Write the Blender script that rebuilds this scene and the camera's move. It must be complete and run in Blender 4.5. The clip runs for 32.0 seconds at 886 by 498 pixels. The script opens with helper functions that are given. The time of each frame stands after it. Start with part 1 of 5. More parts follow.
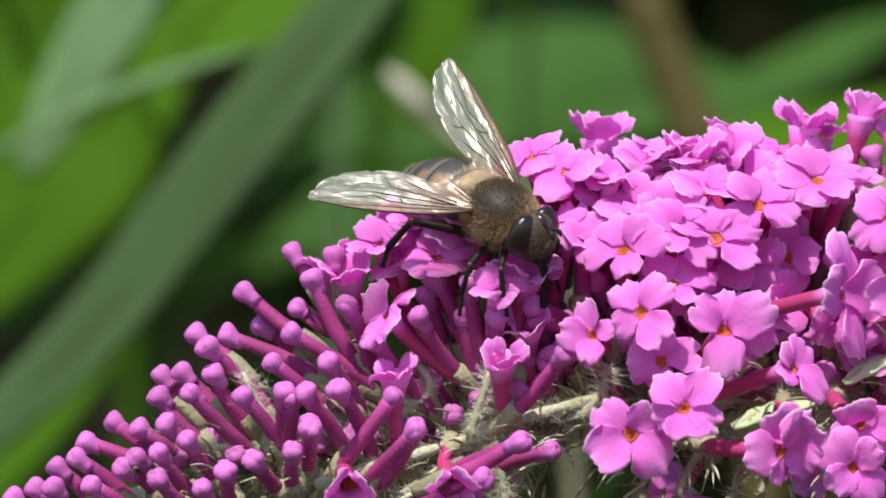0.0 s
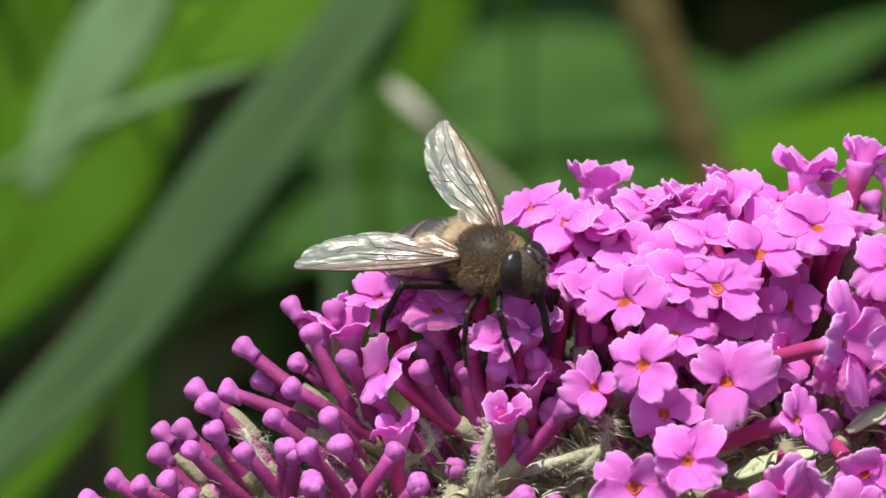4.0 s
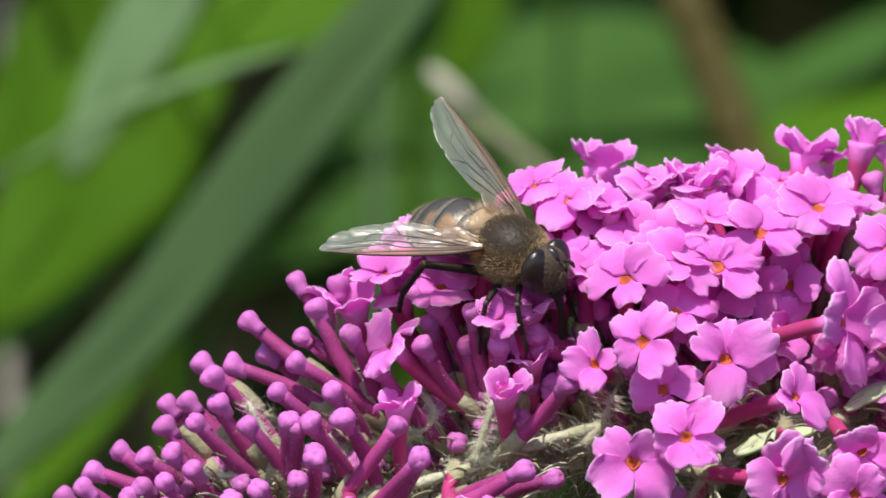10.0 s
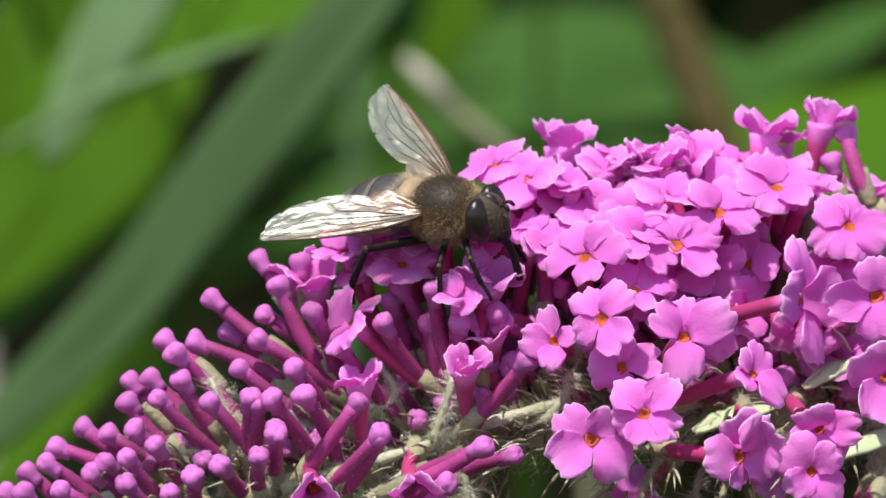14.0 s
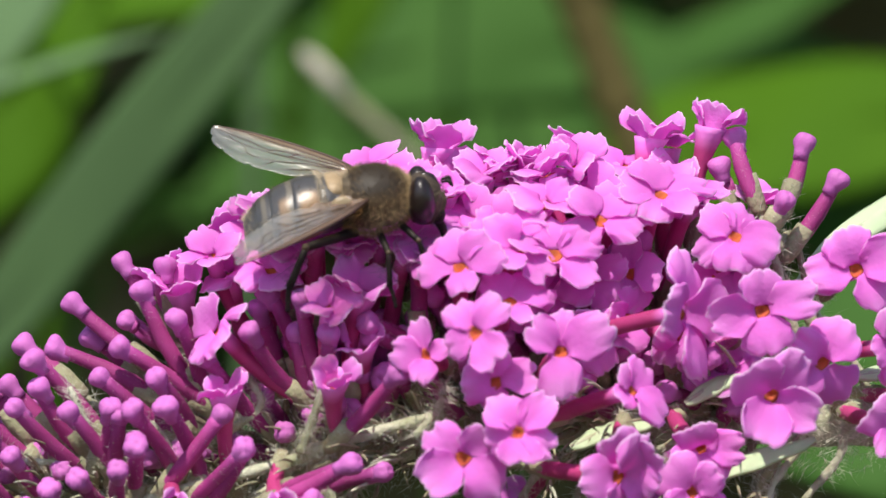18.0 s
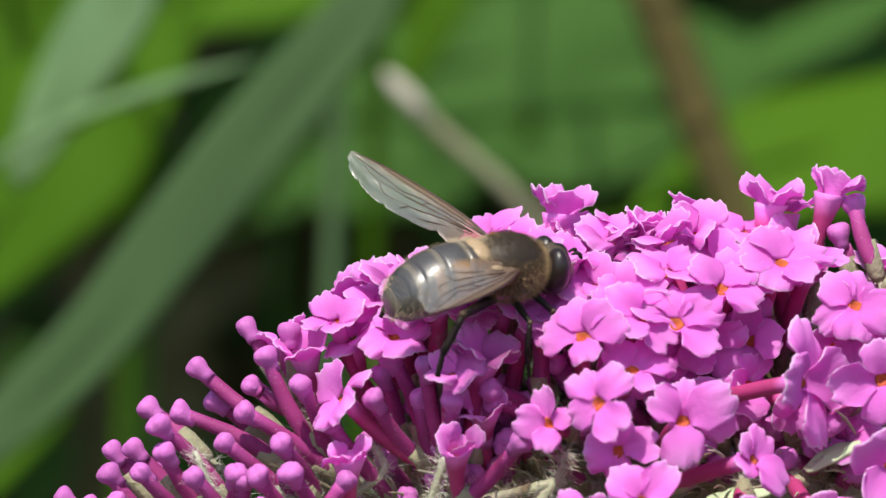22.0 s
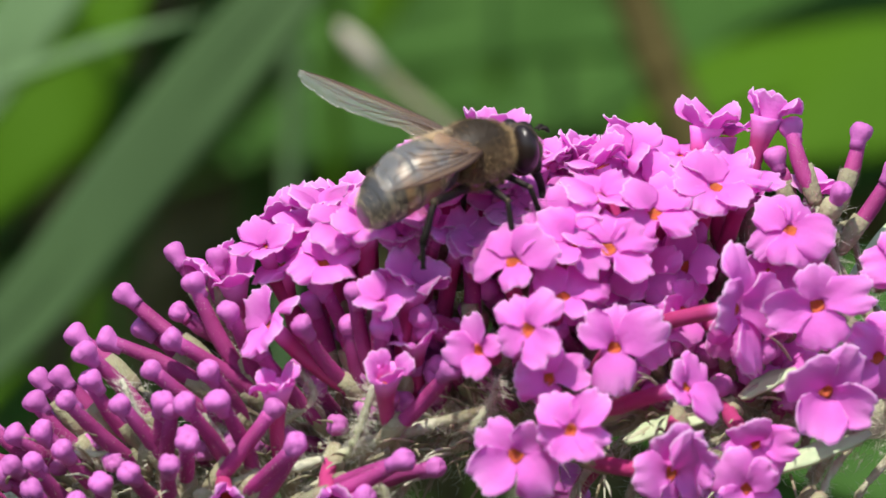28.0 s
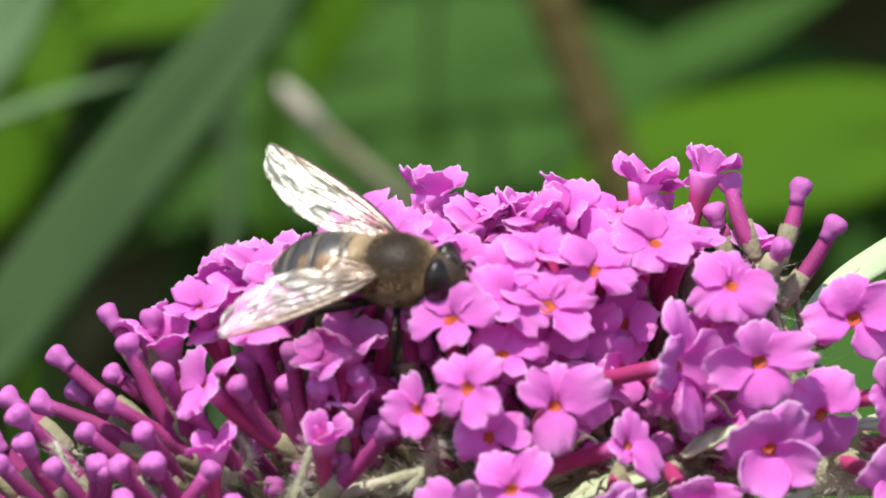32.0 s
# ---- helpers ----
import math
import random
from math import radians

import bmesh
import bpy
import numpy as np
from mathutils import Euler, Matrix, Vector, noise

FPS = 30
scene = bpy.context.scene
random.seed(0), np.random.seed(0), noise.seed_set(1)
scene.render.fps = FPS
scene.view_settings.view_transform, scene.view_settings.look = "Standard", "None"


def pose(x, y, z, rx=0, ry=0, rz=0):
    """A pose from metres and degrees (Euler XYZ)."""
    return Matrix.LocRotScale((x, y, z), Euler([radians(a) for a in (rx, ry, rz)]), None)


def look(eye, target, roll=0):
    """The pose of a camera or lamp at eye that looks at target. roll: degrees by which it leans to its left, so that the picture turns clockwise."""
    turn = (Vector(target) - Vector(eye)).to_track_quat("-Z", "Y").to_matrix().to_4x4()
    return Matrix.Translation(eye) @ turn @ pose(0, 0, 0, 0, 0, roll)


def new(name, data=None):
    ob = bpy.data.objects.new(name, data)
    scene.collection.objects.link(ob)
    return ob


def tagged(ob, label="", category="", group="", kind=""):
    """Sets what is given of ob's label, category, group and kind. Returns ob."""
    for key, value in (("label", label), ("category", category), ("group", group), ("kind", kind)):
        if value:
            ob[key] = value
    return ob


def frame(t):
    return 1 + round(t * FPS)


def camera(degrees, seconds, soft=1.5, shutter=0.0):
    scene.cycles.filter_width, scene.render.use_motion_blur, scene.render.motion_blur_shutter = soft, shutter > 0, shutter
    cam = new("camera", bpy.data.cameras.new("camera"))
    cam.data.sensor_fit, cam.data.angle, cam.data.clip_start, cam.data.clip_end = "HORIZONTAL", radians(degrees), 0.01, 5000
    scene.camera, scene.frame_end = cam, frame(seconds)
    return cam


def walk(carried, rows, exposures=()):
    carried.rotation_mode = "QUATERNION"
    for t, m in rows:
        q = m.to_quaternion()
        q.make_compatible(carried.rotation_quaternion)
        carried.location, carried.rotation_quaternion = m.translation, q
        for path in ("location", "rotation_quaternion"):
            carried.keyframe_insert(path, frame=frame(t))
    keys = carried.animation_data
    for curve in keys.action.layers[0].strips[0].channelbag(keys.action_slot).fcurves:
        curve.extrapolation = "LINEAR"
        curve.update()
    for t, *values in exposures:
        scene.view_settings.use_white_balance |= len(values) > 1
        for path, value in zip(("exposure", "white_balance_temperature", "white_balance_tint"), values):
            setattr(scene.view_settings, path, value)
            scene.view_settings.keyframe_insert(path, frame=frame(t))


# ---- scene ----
# A drone fly feeding on an arching flower spike in a garden; lengths inside the functions are in millimetres.
ORIGIN = Vector((0, 0, 1.2))
MM = 0.001

cam = camera(8.0, 32.0, soft=1.5, shutter=0.3)
cam.data.dof.use_dof = True
cam.data.dof.focus_distance = 0.4145
cam.data.dof.aperture_fstop = 54.0


def eye_at(x, y, z, rx, ry, rz):
    return pose(x * MM, y * MM, ORIGIN.z + z * MM, rx, ry, rz)


walk(cam, [
    (0, eye_at(-3.38, -424.02, -10.31, 90.949, 0.032, -0.329)),
    (0.5, eye_at(-2.00, -422.20, -7.77, 90.756, 0.134, -0.524)),
    (1, eye_at(-3.84, -422.09, -6.60, 90.745, 0.600, -0.605)),
    (1.5, eye_at(-3.47, -421.45, -6.23, 91.018, 0.319, -0.525)),
    (2, eye_at(-2.26, -420.34, -6.74, 91.091, 0.416, -0.641)),
    (2.5, eye_at(-2.44, -421.57, -5.78, 90.962, 0.678, -0.859)),
    (3, eye_at(-2.97, -421.58, -9.88, 91.204, 0.972, -0.785)),
    (3.5, eye_at(-5.49, -421.92, -7.43, 90.799, 0.841, -0.536)),
    (5.5, eye_at(-7.33, -423.03, -4.89, 90.685, 0.615, -0.647)),
    (6, eye_at(-4.86, -422.54, -6.04, 90.671, 0.467, -0.517)),
    (6.5, eye_at(-5.77, -422.74, -7.24, 90.732, 0.616, -0.619)),
    (7, eye_at(-5.94, -424.09, -9.04, 90.856, 0.787, -0.480)),
    (7.5, eye_at(-6.34, -424.15, -8.65, 90.860, 0.645, -0.385)),
    (8, eye_at(-6.11, -424.02, -7.46, 90.711, 0.736, -0.295)),
    (8.5, eye_at(-5.75, -424.89, -8.39, 90.962, 0.786, -0.261)),
    (9, eye_at(-5.82, -425.45, -7.28, 90.808, 0.610, -0.207)),
    (9.5, eye_at(-8.06, -423.61, -5.23, 90.572, 0.499, -0.231)),
    (10, eye_at(-5.17, -426.52, -7.36, 90.682, 0.331, -0.089)),
    (10.5, eye_at(-2.84, -426.87, -8.85, 90.861, 0.454, -0.124)),
    (11, eye_at(-1.88, -426.87, -7.19, 90.702, 0.472, -0.023)),
    (11.5, eye_at(-3.41, -427.34, -10.45, 90.965, 0.306, -0.165)),
    (12, eye_at(-2.02, -427.25, -10.51, 91.034, 0.613, -0.187)),
    (12.5, eye_at(-3.02, -427.95, -10.36, 91.105, 0.697, -0.097)),
    (13, eye_at(-3.07, -429.32, -12.77, 91.218, 0.489, -0.041)),
    (13.5, eye_at(-3.27, -430.07, -11.14, 90.989, 0.158, -0.157)),
    (15.5, eye_at(-4.63, -425.17, -7.02, 90.397, 0.196, -0.317)),
    (16, eye_at(-3.89, -424.62, -4.27, 90.219, -0.070, -0.309)),
    (16.5, eye_at(1.38, -424.22, -2.56, 90.268, -0.100, 0.022)),
    (17, eye_at(3.32, -420.45, 4.83, 89.581, -0.664, -0.237)),
    (17.5, eye_at(1.40, -414.81, 0.49, 89.918, -0.852, -0.575)),
    (18, eye_at(3.28, -413.22, 3.49, 89.725, -0.496, -0.598)),
    (18.5, eye_at(6.10, -415.67, 0.85, 90.288, -0.288, -0.262)),
    (19, eye_at(0.61, -415.89, 5.40, 89.821, 0.033, -0.542)),
    (19.5, eye_at(1.06, -416.36, 3.37, 89.608, -0.310, -0.560)),
    (20, eye_at(-1.92, -415.72, 4.60, 89.628, -0.071, -0.598)),
    (20.5, eye_at(3.64, -417.43, 3.02, 89.898, 0.024, 0.085)),
    (21, eye_at(3.89, -418.09, 8.01, 89.621, -0.184, 0.248)),
    (21.5, eye_at(-1.21, -415.64, 8.65, 89.456, -0.223, -0.002)),
    (22, eye_at(0.63, -416.67, 13.55, 89.127, -0.632, -0.054)),
    (22.5, eye_at(0.63, -415.59, 9.07, 89.356, -0.576, -0.255)),
    (23, eye_at(2.24, -415.86, 3.84, 89.633, -0.938, -0.335)),
    (23.5, eye_at(8.63, -414.73, 14.39, 88.739, -1.123, -0.308)),
    (24, eye_at(8.50, -416.91, 13.41, 88.847, -1.246, -0.508)),
    (24.5, eye_at(13.31, -417.35, 10.41, 89.102, -1.077, -0.455)),
    (26.5, eye_at(13.50, -411.56, 17.86, 88.500, -0.377, 0.021)),
    (27, eye_at(8.68, -412.22, 12.81, 88.880, -0.437, -0.203)),
    (27.5, eye_at(6.15, -411.70, 14.77, 88.589, -0.556, 0.037)),
    (28, eye_at(7.90, -410.92, 17.55, 88.395, -0.573, 0.111)),
    (28.5, eye_at(9.51, -411.87, 15.35, 88.675, -0.459, 0.277)),
    (29, eye_at(7.35, -411.17, 13.31, 88.887, -0.249, -0.023)),
    (29.5, eye_at(8.16, -408.40, 17.44, 88.400, -0.618, 0.229)),
    (30, eye_at(7.82, -408.65, 17.75, 88.718, -0.441, -0.110)),
    (30.5, eye_at(9.45, -410.70, 13.78, 89.247, -0.222, -0.139)),
    (31, eye_at(4.32, -410.14, 11.78, 89.366, -0.168, -0.543)),
    (31.5, eye_at(3.36, -408.92, 12.35, 89.422, -0.359, -0.695)),
    (32, eye_at(3.53, -406.27, 14.64, 89.142, -0.171, -0.767)),
], exposures=((0, 0.18), (32, 0.18)))

# ---- light ----
SUN_AZ, SUN_EL = radians(200), radians(58)
world = bpy.data.worlds.new("world")
scene.world = world
world.use_nodes = True
wn = world.node_tree.nodes
sky = wn.new("ShaderNodeTexSky")
sky.sky_type = "NISHITA"
sky.sun_disc = False
sky.sun_elevation, sky.sun_rotation = SUN_EL, SUN_AZ
wn["Background"].inputs["Strength"].default_value = 0.145
world.node_tree.links.new(sky.outputs["Color"], wn["Background"].inputs["Color"])

sun = new("sun", bpy.data.lights.new("sun", "SUN"))
sun.data.energy, sun.data.angle, sun.data.color = 4.6, radians(1.0), (1.0, 0.95, 0.86)
sun_from = Vector((math.sin(SUN_AZ) * math.cos(SUN_EL), math.cos(SUN_AZ) * math.cos(SUN_EL), math.sin(SUN_EL)))
sun.matrix_world = look(sun_from * 5 + ORIGIN, ORIGIN)


# ---- materials ----
def material(name, base, rough=0.5, spec=0.4, grain=0.0, grain_size=2000.0, dark=None, blotch=0.0, blotch_size=300.0,
             bump=0.0, through_light=0.0, vary=0.0, coat=0.0, metal=0.0, tip=None, axis="Z"):
    """A procedural surface: base colour with blotches and grain, relief, and light passing through thin tissue."""
    m = bpy.data.materials.new(name)
    m.use_nodes = True
    nt = m.node_tree
    n, link = nt.nodes, nt.links.new
    bsdf = n["Principled BSDF"]
    bsdf.inputs["Roughness"].default_value = rough
    bsdf.inputs["Specular IOR Level"].default_value = spec
    bsdf.inputs["Coat Weight"].default_value = coat
    bsdf.inputs["Metallic"].default_value = metal
    co = n.new("ShaderNodeTexCoord")
    dark = dark or [c * 0.45 for c in base]
    big = n.new("ShaderNodeTexNoise")
    big.inputs["Scale"].default_value, big.inputs["Detail"].default_value = blotch_size, 3
    fine = n.new("ShaderNodeTexNoise")
    fine.inputs["Scale"].default_value, fine.inputs["Detail"].default_value = grain_size, 5
    for t in (big, fine):
        link(co.outputs["Object"], t.inputs["Vector"])
    mix = n.new("ShaderNodeMix")
    mix.data_type = "RGBA"
    mix.inputs[6].default_value, mix.inputs[7].default_value = (*base, 1), (*dark, 1)
    fac = n.new("ShaderNodeMath")
    fac.operation = "MULTIPLY_ADD"
    fac.use_clamp = True
    link(big.outputs["Fac"], fac.inputs[0])
    fac.inputs[1].default_value, fac.inputs[2].default_value = blotch * 2.5, -blotch * 0.85
    add = n.new("ShaderNodeMath")
    add.operation = "MULTIPLY_ADD"
    add.use_clamp = True
    link(fine.outputs["Fac"], add.inputs[0])
    add.inputs[1].default_value = grain
    link(fac.outputs[0], add.inputs[2])
    link(add.outputs[0], mix.inputs[0])
    colour = mix.outputs[2]
    if tip:
        sep = n.new("ShaderNodeSeparateXYZ")
        link(co.outputs["Object"], sep.inputs[0])
        ramp = n.new("ShaderNodeMapRange")
        ramp.interpolation_type = "SMOOTHSTEP"
        ramp.inputs["From Min"].default_value, ramp.inputs["From Max"].default_value = tip[1] * 0.001, tip[2] * 0.001
        link(sep.outputs[axis], ramp.inputs["Value"])
        blend = n.new("ShaderNodeMix")
        blend.data_type = "RGBA"
        link(ramp.outputs["Result"], blend.inputs[0])
        link(colour, blend.inputs[6])
        blend.inputs[7].default_value = (*tip[0], 1)
        colour = blend.outputs[2]
    if vary:
        info = n.new("ShaderNodeObjectInfo")
        hsv = n.new("ShaderNodeHueSaturation")
        rng = n.new("ShaderNodeMapRange")
        rng.inputs["To Min"].default_value, rng.inputs["To Max"].default_value = 1 - vary, 1 + vary
        link(info.outputs["Random"], rng.inputs["Value"])
        link(rng.outputs["Result"], hsv.inputs["Value"])
        link(colour, hsv.inputs["Color"])
        colour = hsv.outputs["Color"]
    link(colour, bsdf.inputs["Base Color"])
    if bump:
        b = n.new("ShaderNodeBump")
        b.inputs["Strength"].default_value, b.inputs["Distance"].default_value = bump, 0.0002
        link(fine.outputs["Fac"], b.inputs["Height"])
        link(b.outputs["Normal"], bsdf.inputs["Normal"])
    if through_light:
        tr = n.new("ShaderNodeBsdfTranslucent")
        link(colour, tr.inputs["Color"])
        sh = n.new("ShaderNodeMixShader")
        sh.inputs[0].default_value = through_light
        link(bsdf.outputs[0], sh.inputs[1])
        link(tr.outputs[0], sh.inputs[2])
        link(sh.outputs[0], n["Material Output"].inputs["Surface"])
    return m


PETAL = material("petal", (0.94, 0.29, 0.83), 0.75, 0.12, 0.28, 5000, (0.84, 0.22, 0.74), 0.5, 420, 0.35, 0.50, 0.10, tip=((0.97, 0.42, 0.89), 1.1, 2.7), axis="X")
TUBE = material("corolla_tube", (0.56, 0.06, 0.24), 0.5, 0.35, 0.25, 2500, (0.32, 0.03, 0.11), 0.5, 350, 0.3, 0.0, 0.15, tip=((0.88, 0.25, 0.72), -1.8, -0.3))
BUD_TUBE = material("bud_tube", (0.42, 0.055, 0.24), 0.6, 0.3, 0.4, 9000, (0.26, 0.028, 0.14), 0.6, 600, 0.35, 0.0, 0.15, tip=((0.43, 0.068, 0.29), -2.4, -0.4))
BUD_HEAD = material("bud_head", (0.64, 0.18, 0.53), 0.6, 0.3, 0.3, 6000, (0.50, 0.12, 0.44), 0.5, 900, 0.3, 0.1, 0.12)
THROAT = material("throat", (0.50, 0.15, 0.04), 0.8, 0.1, 0.4, 6000, (0.50, 0.06, 0.06), 0.5, 1500, 0.3)
WOOL = material("woolly_stem", (0.66, 0.65, 0.55), 0.9, 0.1, 0.6, 2600, (0.30, 0.32, 0.16), 0.6, 250, 1.0, 0.0, 0.15)
PEDICEL = material("pedicel", (0.58, 0.58, 0.44), 0.9, 0.1, 0.6, 2600, (0.22, 0.20, 0.11), 0.6, 250, 1.0, 0.0, 0.2)
CALYX = material("calyx", (0.34, 0.37, 0.21), 0.85, 0.15, 0.5, 3000, (0.30, 0.22, 0.17), 0.6, 400, 0.8, 0.0, 0.2)
FELT = material("felt", (0.80, 0.78, 0.68), 0.9, 0.1, 0.2, 2600, (0.62, 0.62, 0.48), 0.5, 250, 0.0, 0.35)
YOUNG_LEAF = material("pale_leaf", (0.62, 0.74, 0.46), 0.55, 0.4, 0.2, 1500, (0.52, 0.62, 0.38), 0.3, 200, 0.4, 0.25)
# Sunlit leaves get a brighter green than shaded ones: the light is in the colour.
LEAF_SUNLIT = material("bright_leaf", (0.074, 0.180, 0.006), 0.7, 0.12, 0.15, 600, (0.06, 0.155, 0.007), 0.4, 60, 0.3, 0.35)
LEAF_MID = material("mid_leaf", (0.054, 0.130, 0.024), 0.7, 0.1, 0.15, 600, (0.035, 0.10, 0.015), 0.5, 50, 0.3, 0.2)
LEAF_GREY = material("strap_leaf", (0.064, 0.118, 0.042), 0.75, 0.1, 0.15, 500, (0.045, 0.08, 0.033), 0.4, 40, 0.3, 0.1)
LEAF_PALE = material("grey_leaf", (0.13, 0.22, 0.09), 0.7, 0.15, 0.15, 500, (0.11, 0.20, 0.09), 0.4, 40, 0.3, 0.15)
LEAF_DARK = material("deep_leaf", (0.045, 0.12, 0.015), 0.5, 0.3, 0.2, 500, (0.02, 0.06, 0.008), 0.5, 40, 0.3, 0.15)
BARK = material("brown_cane", (0.108, 0.088, 0.030), 0.8, 0.08, 0.3, 900, (0.085, 0.072, 0.028), 0.5, 120, 0.6)
TWIG = material("dry_twig", (0.26, 0.26, 0.16), 0.8, 0.2, 0.3, 900, (0.24, 0.22, 0.13), 0.6, 120, 0.6)
WITHERED = material("withered_tip", (0.55, 0.50, 0.42), 0.85, 0.15, 0.3, 900, (0.40, 0.36, 0.28), 0.6, 120, 0.6)
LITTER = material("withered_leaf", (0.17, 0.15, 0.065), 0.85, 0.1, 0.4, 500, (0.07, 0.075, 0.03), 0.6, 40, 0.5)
SOIL = material("soil", (0.07, 0.055, 0.035), 0.95, 0.1, 0.4, 60, (0.03, 0.035, 0.015), 0.6, 3, 1.0)


# ---- mesh helpers ----
def part(name, bm, mat, parent, label="", smooth=True):
    """Links a bmesh (in millimetres) as one mesh object under a thing or part."""
    me = mesh_of(name, bm, mat, smooth)
    return piece(name, me, parent, None, label)


def mesh_of(name, bm, mat, smooth=True):
    for v in bm.verts:
        v.co *= MM
    bmesh.ops.recalc_face_normals(bm, faces=bm.faces[:])
    me = bpy.data.meshes.new(name)
    bm.to_mesh(me)
    bm.free()
    me.materials.append(mat)
    me.materials.append(mat if mat.name == "black_chitin" else FELT)
    if smooth:
        me.polygons.foreach_set("use_smooth", [True] * len(me.polygons))
    return me


def piece(name, me, parent, m=None, label=""):
    ob = new(name, me)
    ob.parent = parent
    if m is not None:
        ob.matrix_local = m
    if label:
        ob["label"] = label
    return ob


def mm(x, y, z):
    return Vector((x * MM, y * MM, z * MM))


def frame_from(origin, z_axis, spin=0.0):
    """A pose (mm) whose z axis points along z_axis."""
    q = Vector(z_axis).to_track_quat("Z", "Y").to_matrix().to_4x4()
    return Matrix.Translation(Vector(origin) * MM) @ q @ Matrix.Rotation(radians(spin), 4, "Z")


def lathe(bm, profile, sides=12, bend=None, squash=None):
    """Rings (z, radius) joined into a closed tube along z."""
    rings = []
    for z, r in profile:
        ring = []
        for i in range(sides):
            a = 2 * math.pi * i / sides
            k = squash(a, z) if squash else 1.0
            x, y = r * k * math.cos(a), r * k * math.sin(a)
            if bend:
                dx, dy = bend(z)
                x, y = x + dx, y + dy
            ring.append(bm.verts.new((x, y, z)))
        rings.append(ring)
    for a, b in zip(rings, rings[1:]):
        for i in range(sides):
            j = (i + 1) % sides
            bm.faces.new((a[i], a[j], b[j], b[i]))
    bm.faces.new(rings[0][::-1])
    bm.faces.new(rings[-1])
    return bm


def sweep(bm, points, radii, sides=8):
    """A tube of varying radius along a line of points."""
    pts = [Vector(p) for p in points]
    rings, side = [], None
    for i, p in enumerate(pts):
        d = (pts[min(i + 1, len(pts) - 1)] - pts[max(i - 1, 0)]).normalized()
        side = (side - d * side.dot(d)).normalized() if side else d.orthogonal().normalized()
        up = d.cross(side)
        rings.append([bm.verts.new(p + (side * math.cos(a) + up * math.sin(a)) * radii[i])
                      for a in (2 * math.pi * k / sides for k in range(sides))])
    for a, b in zip(rings, rings[1:]):
        for i in range(sides):
            j = (i + 1) % sides
            bm.faces.new((a[i], a[j], b[j], b[i]))
    bm.faces.new(rings[0][::-1])
    bm.faces.new(rings[-1])
    return bm


def curve_points(ctrl, n=24):
    """Points along a smooth curve through the control points."""
    c = [Vector(p) for p in ctrl]
    c = [c[0] * 2 - c[1]] + c + [c[-1] * 2 - c[-2]]
    out = []
    for i in range(1, len(c) - 2):
        for k in range(n):
            t = k / n
            a, b, d, e = c[i - 1], c[i], c[i + 1], c[i + 2]
            out.append(0.5 * (2 * b + (d - a) * t + (2 * a - 5 * b + 4 * d - e) * t * t + (3 * b - a - 3 * d + e) * t ** 3))
    out.append(c[-2])
    return out


def sheet(bm, fn, nu, nv, thick):
    """A thin closed sheet: fn(u, v) -> (point, normal), u and v from 0 to 1."""
    lay = []
    for s in (0.5, -0.5):
        lay.append([[None] * (nv + 1) for _ in range(nu + 1)])
        for i in range(nu + 1):
            for j in range(nv + 1):
                p, nrm = fn(i / nu, j / nv)
                lay[-1][i][j] = bm.verts.new(p + nrm * thick * s)
    for k, L in enumerate(lay):
        for i in range(nu):
            for j in range(nv):
                q = (L[i][j], L[i + 1][j], L[i + 1][j + 1], L[i][j + 1])
                bm.faces.new(q if k == 0 else q[::-1])
    A, B = lay
    rim = [(i, 0) for i in range(nu)] + [(nu, j) for j in range(nv)] + [(i, nv) for i in range(nu, 0, -1)] + [(0, j) for j in range(nv, 0, -1)]
    for (i, j), (k, l) in zip(rim, rim[1:] + rim[:1]):
        bm.faces.new((A[i][j], B[i][j], B[k][l], A[k][l]))
    return bm


# ---- the flower spike ----
panicle = new("buddleia_panicle")
panicle.location = ORIGIN
tagged(panicle, "arching pink-purple buddleia flower spike with open florets and buds", "flower spike")

AXIS = curve_points([(-52, 2, -27), (-38, 2, -22.5), (-20, 1, -18), (-2, 0, -15), (11.5, 0, -12.6), (28, 0, -12.2), (43, 2, -13), (62, 6, -17), (95, 14, -34)], 10)
bm = bmesh.new()
sweep(bm, AXIS, [0.35 + 1.25 * min(1, i / 38) + 0.12 * math.sin(i * 1.7) for i in range(len(AXIS))], 10)
part("main_stem", bm, WOOL, panicle, "pale grey-green woolly flower stem")
BRANCH = curve_points([(95, 14, -34), (150, 32, -95), (195, 60, -330), (212, 75, -760), (216, 80, -1215)], 10)
part("branch", sweep(bmesh.new(), BRANCH, [1.6 + 0.1 * k for k in range(len(BRANCH))], 10), WOOL, panicle, "arching woody branch down to the soil")


def nearest_axis(p, ahead=0.0):
    i = min(range(len(AXIS)), key=lambda k: (AXIS[k] - Vector(p) - Vector((ahead, 0, 0))).length)
    return AXIS[i]


def lit_margin(m):
    """Paints the thin pale margin of a petal lobe, with its rim light, into its colour."""
    n, link = m.node_tree.nodes, m.node_tree.links.new
    rim = n.new("ShaderNodeAttribute")
    rim.attribute_name = "margin"
    amount = n.new("ShaderNodeMapRange")
    amount.interpolation_type = "SMOOTHSTEP"
    amount.inputs["From Min"].default_value, amount.inputs["To Max"].default_value = 0.35, 0.75
    link(rim.outputs["Fac"], amount.inputs["Value"])
    blend = n.new("ShaderNodeMix")
    blend.data_type = "RGBA"
    blend.inputs[7].default_value = (0.99, 0.80, 0.98, 1)
    link(amount.outputs["Result"], blend.inputs[0])
    link(n["Principled BSDF"].inputs["Base Color"].links[0].from_socket, blend.inputs[6])
    link(blend.outputs[2], n["Translucent BSDF"].inputs["Color"])
    link(blend.outputs[2], n["Principled BSDF"].inputs["Base Color"])


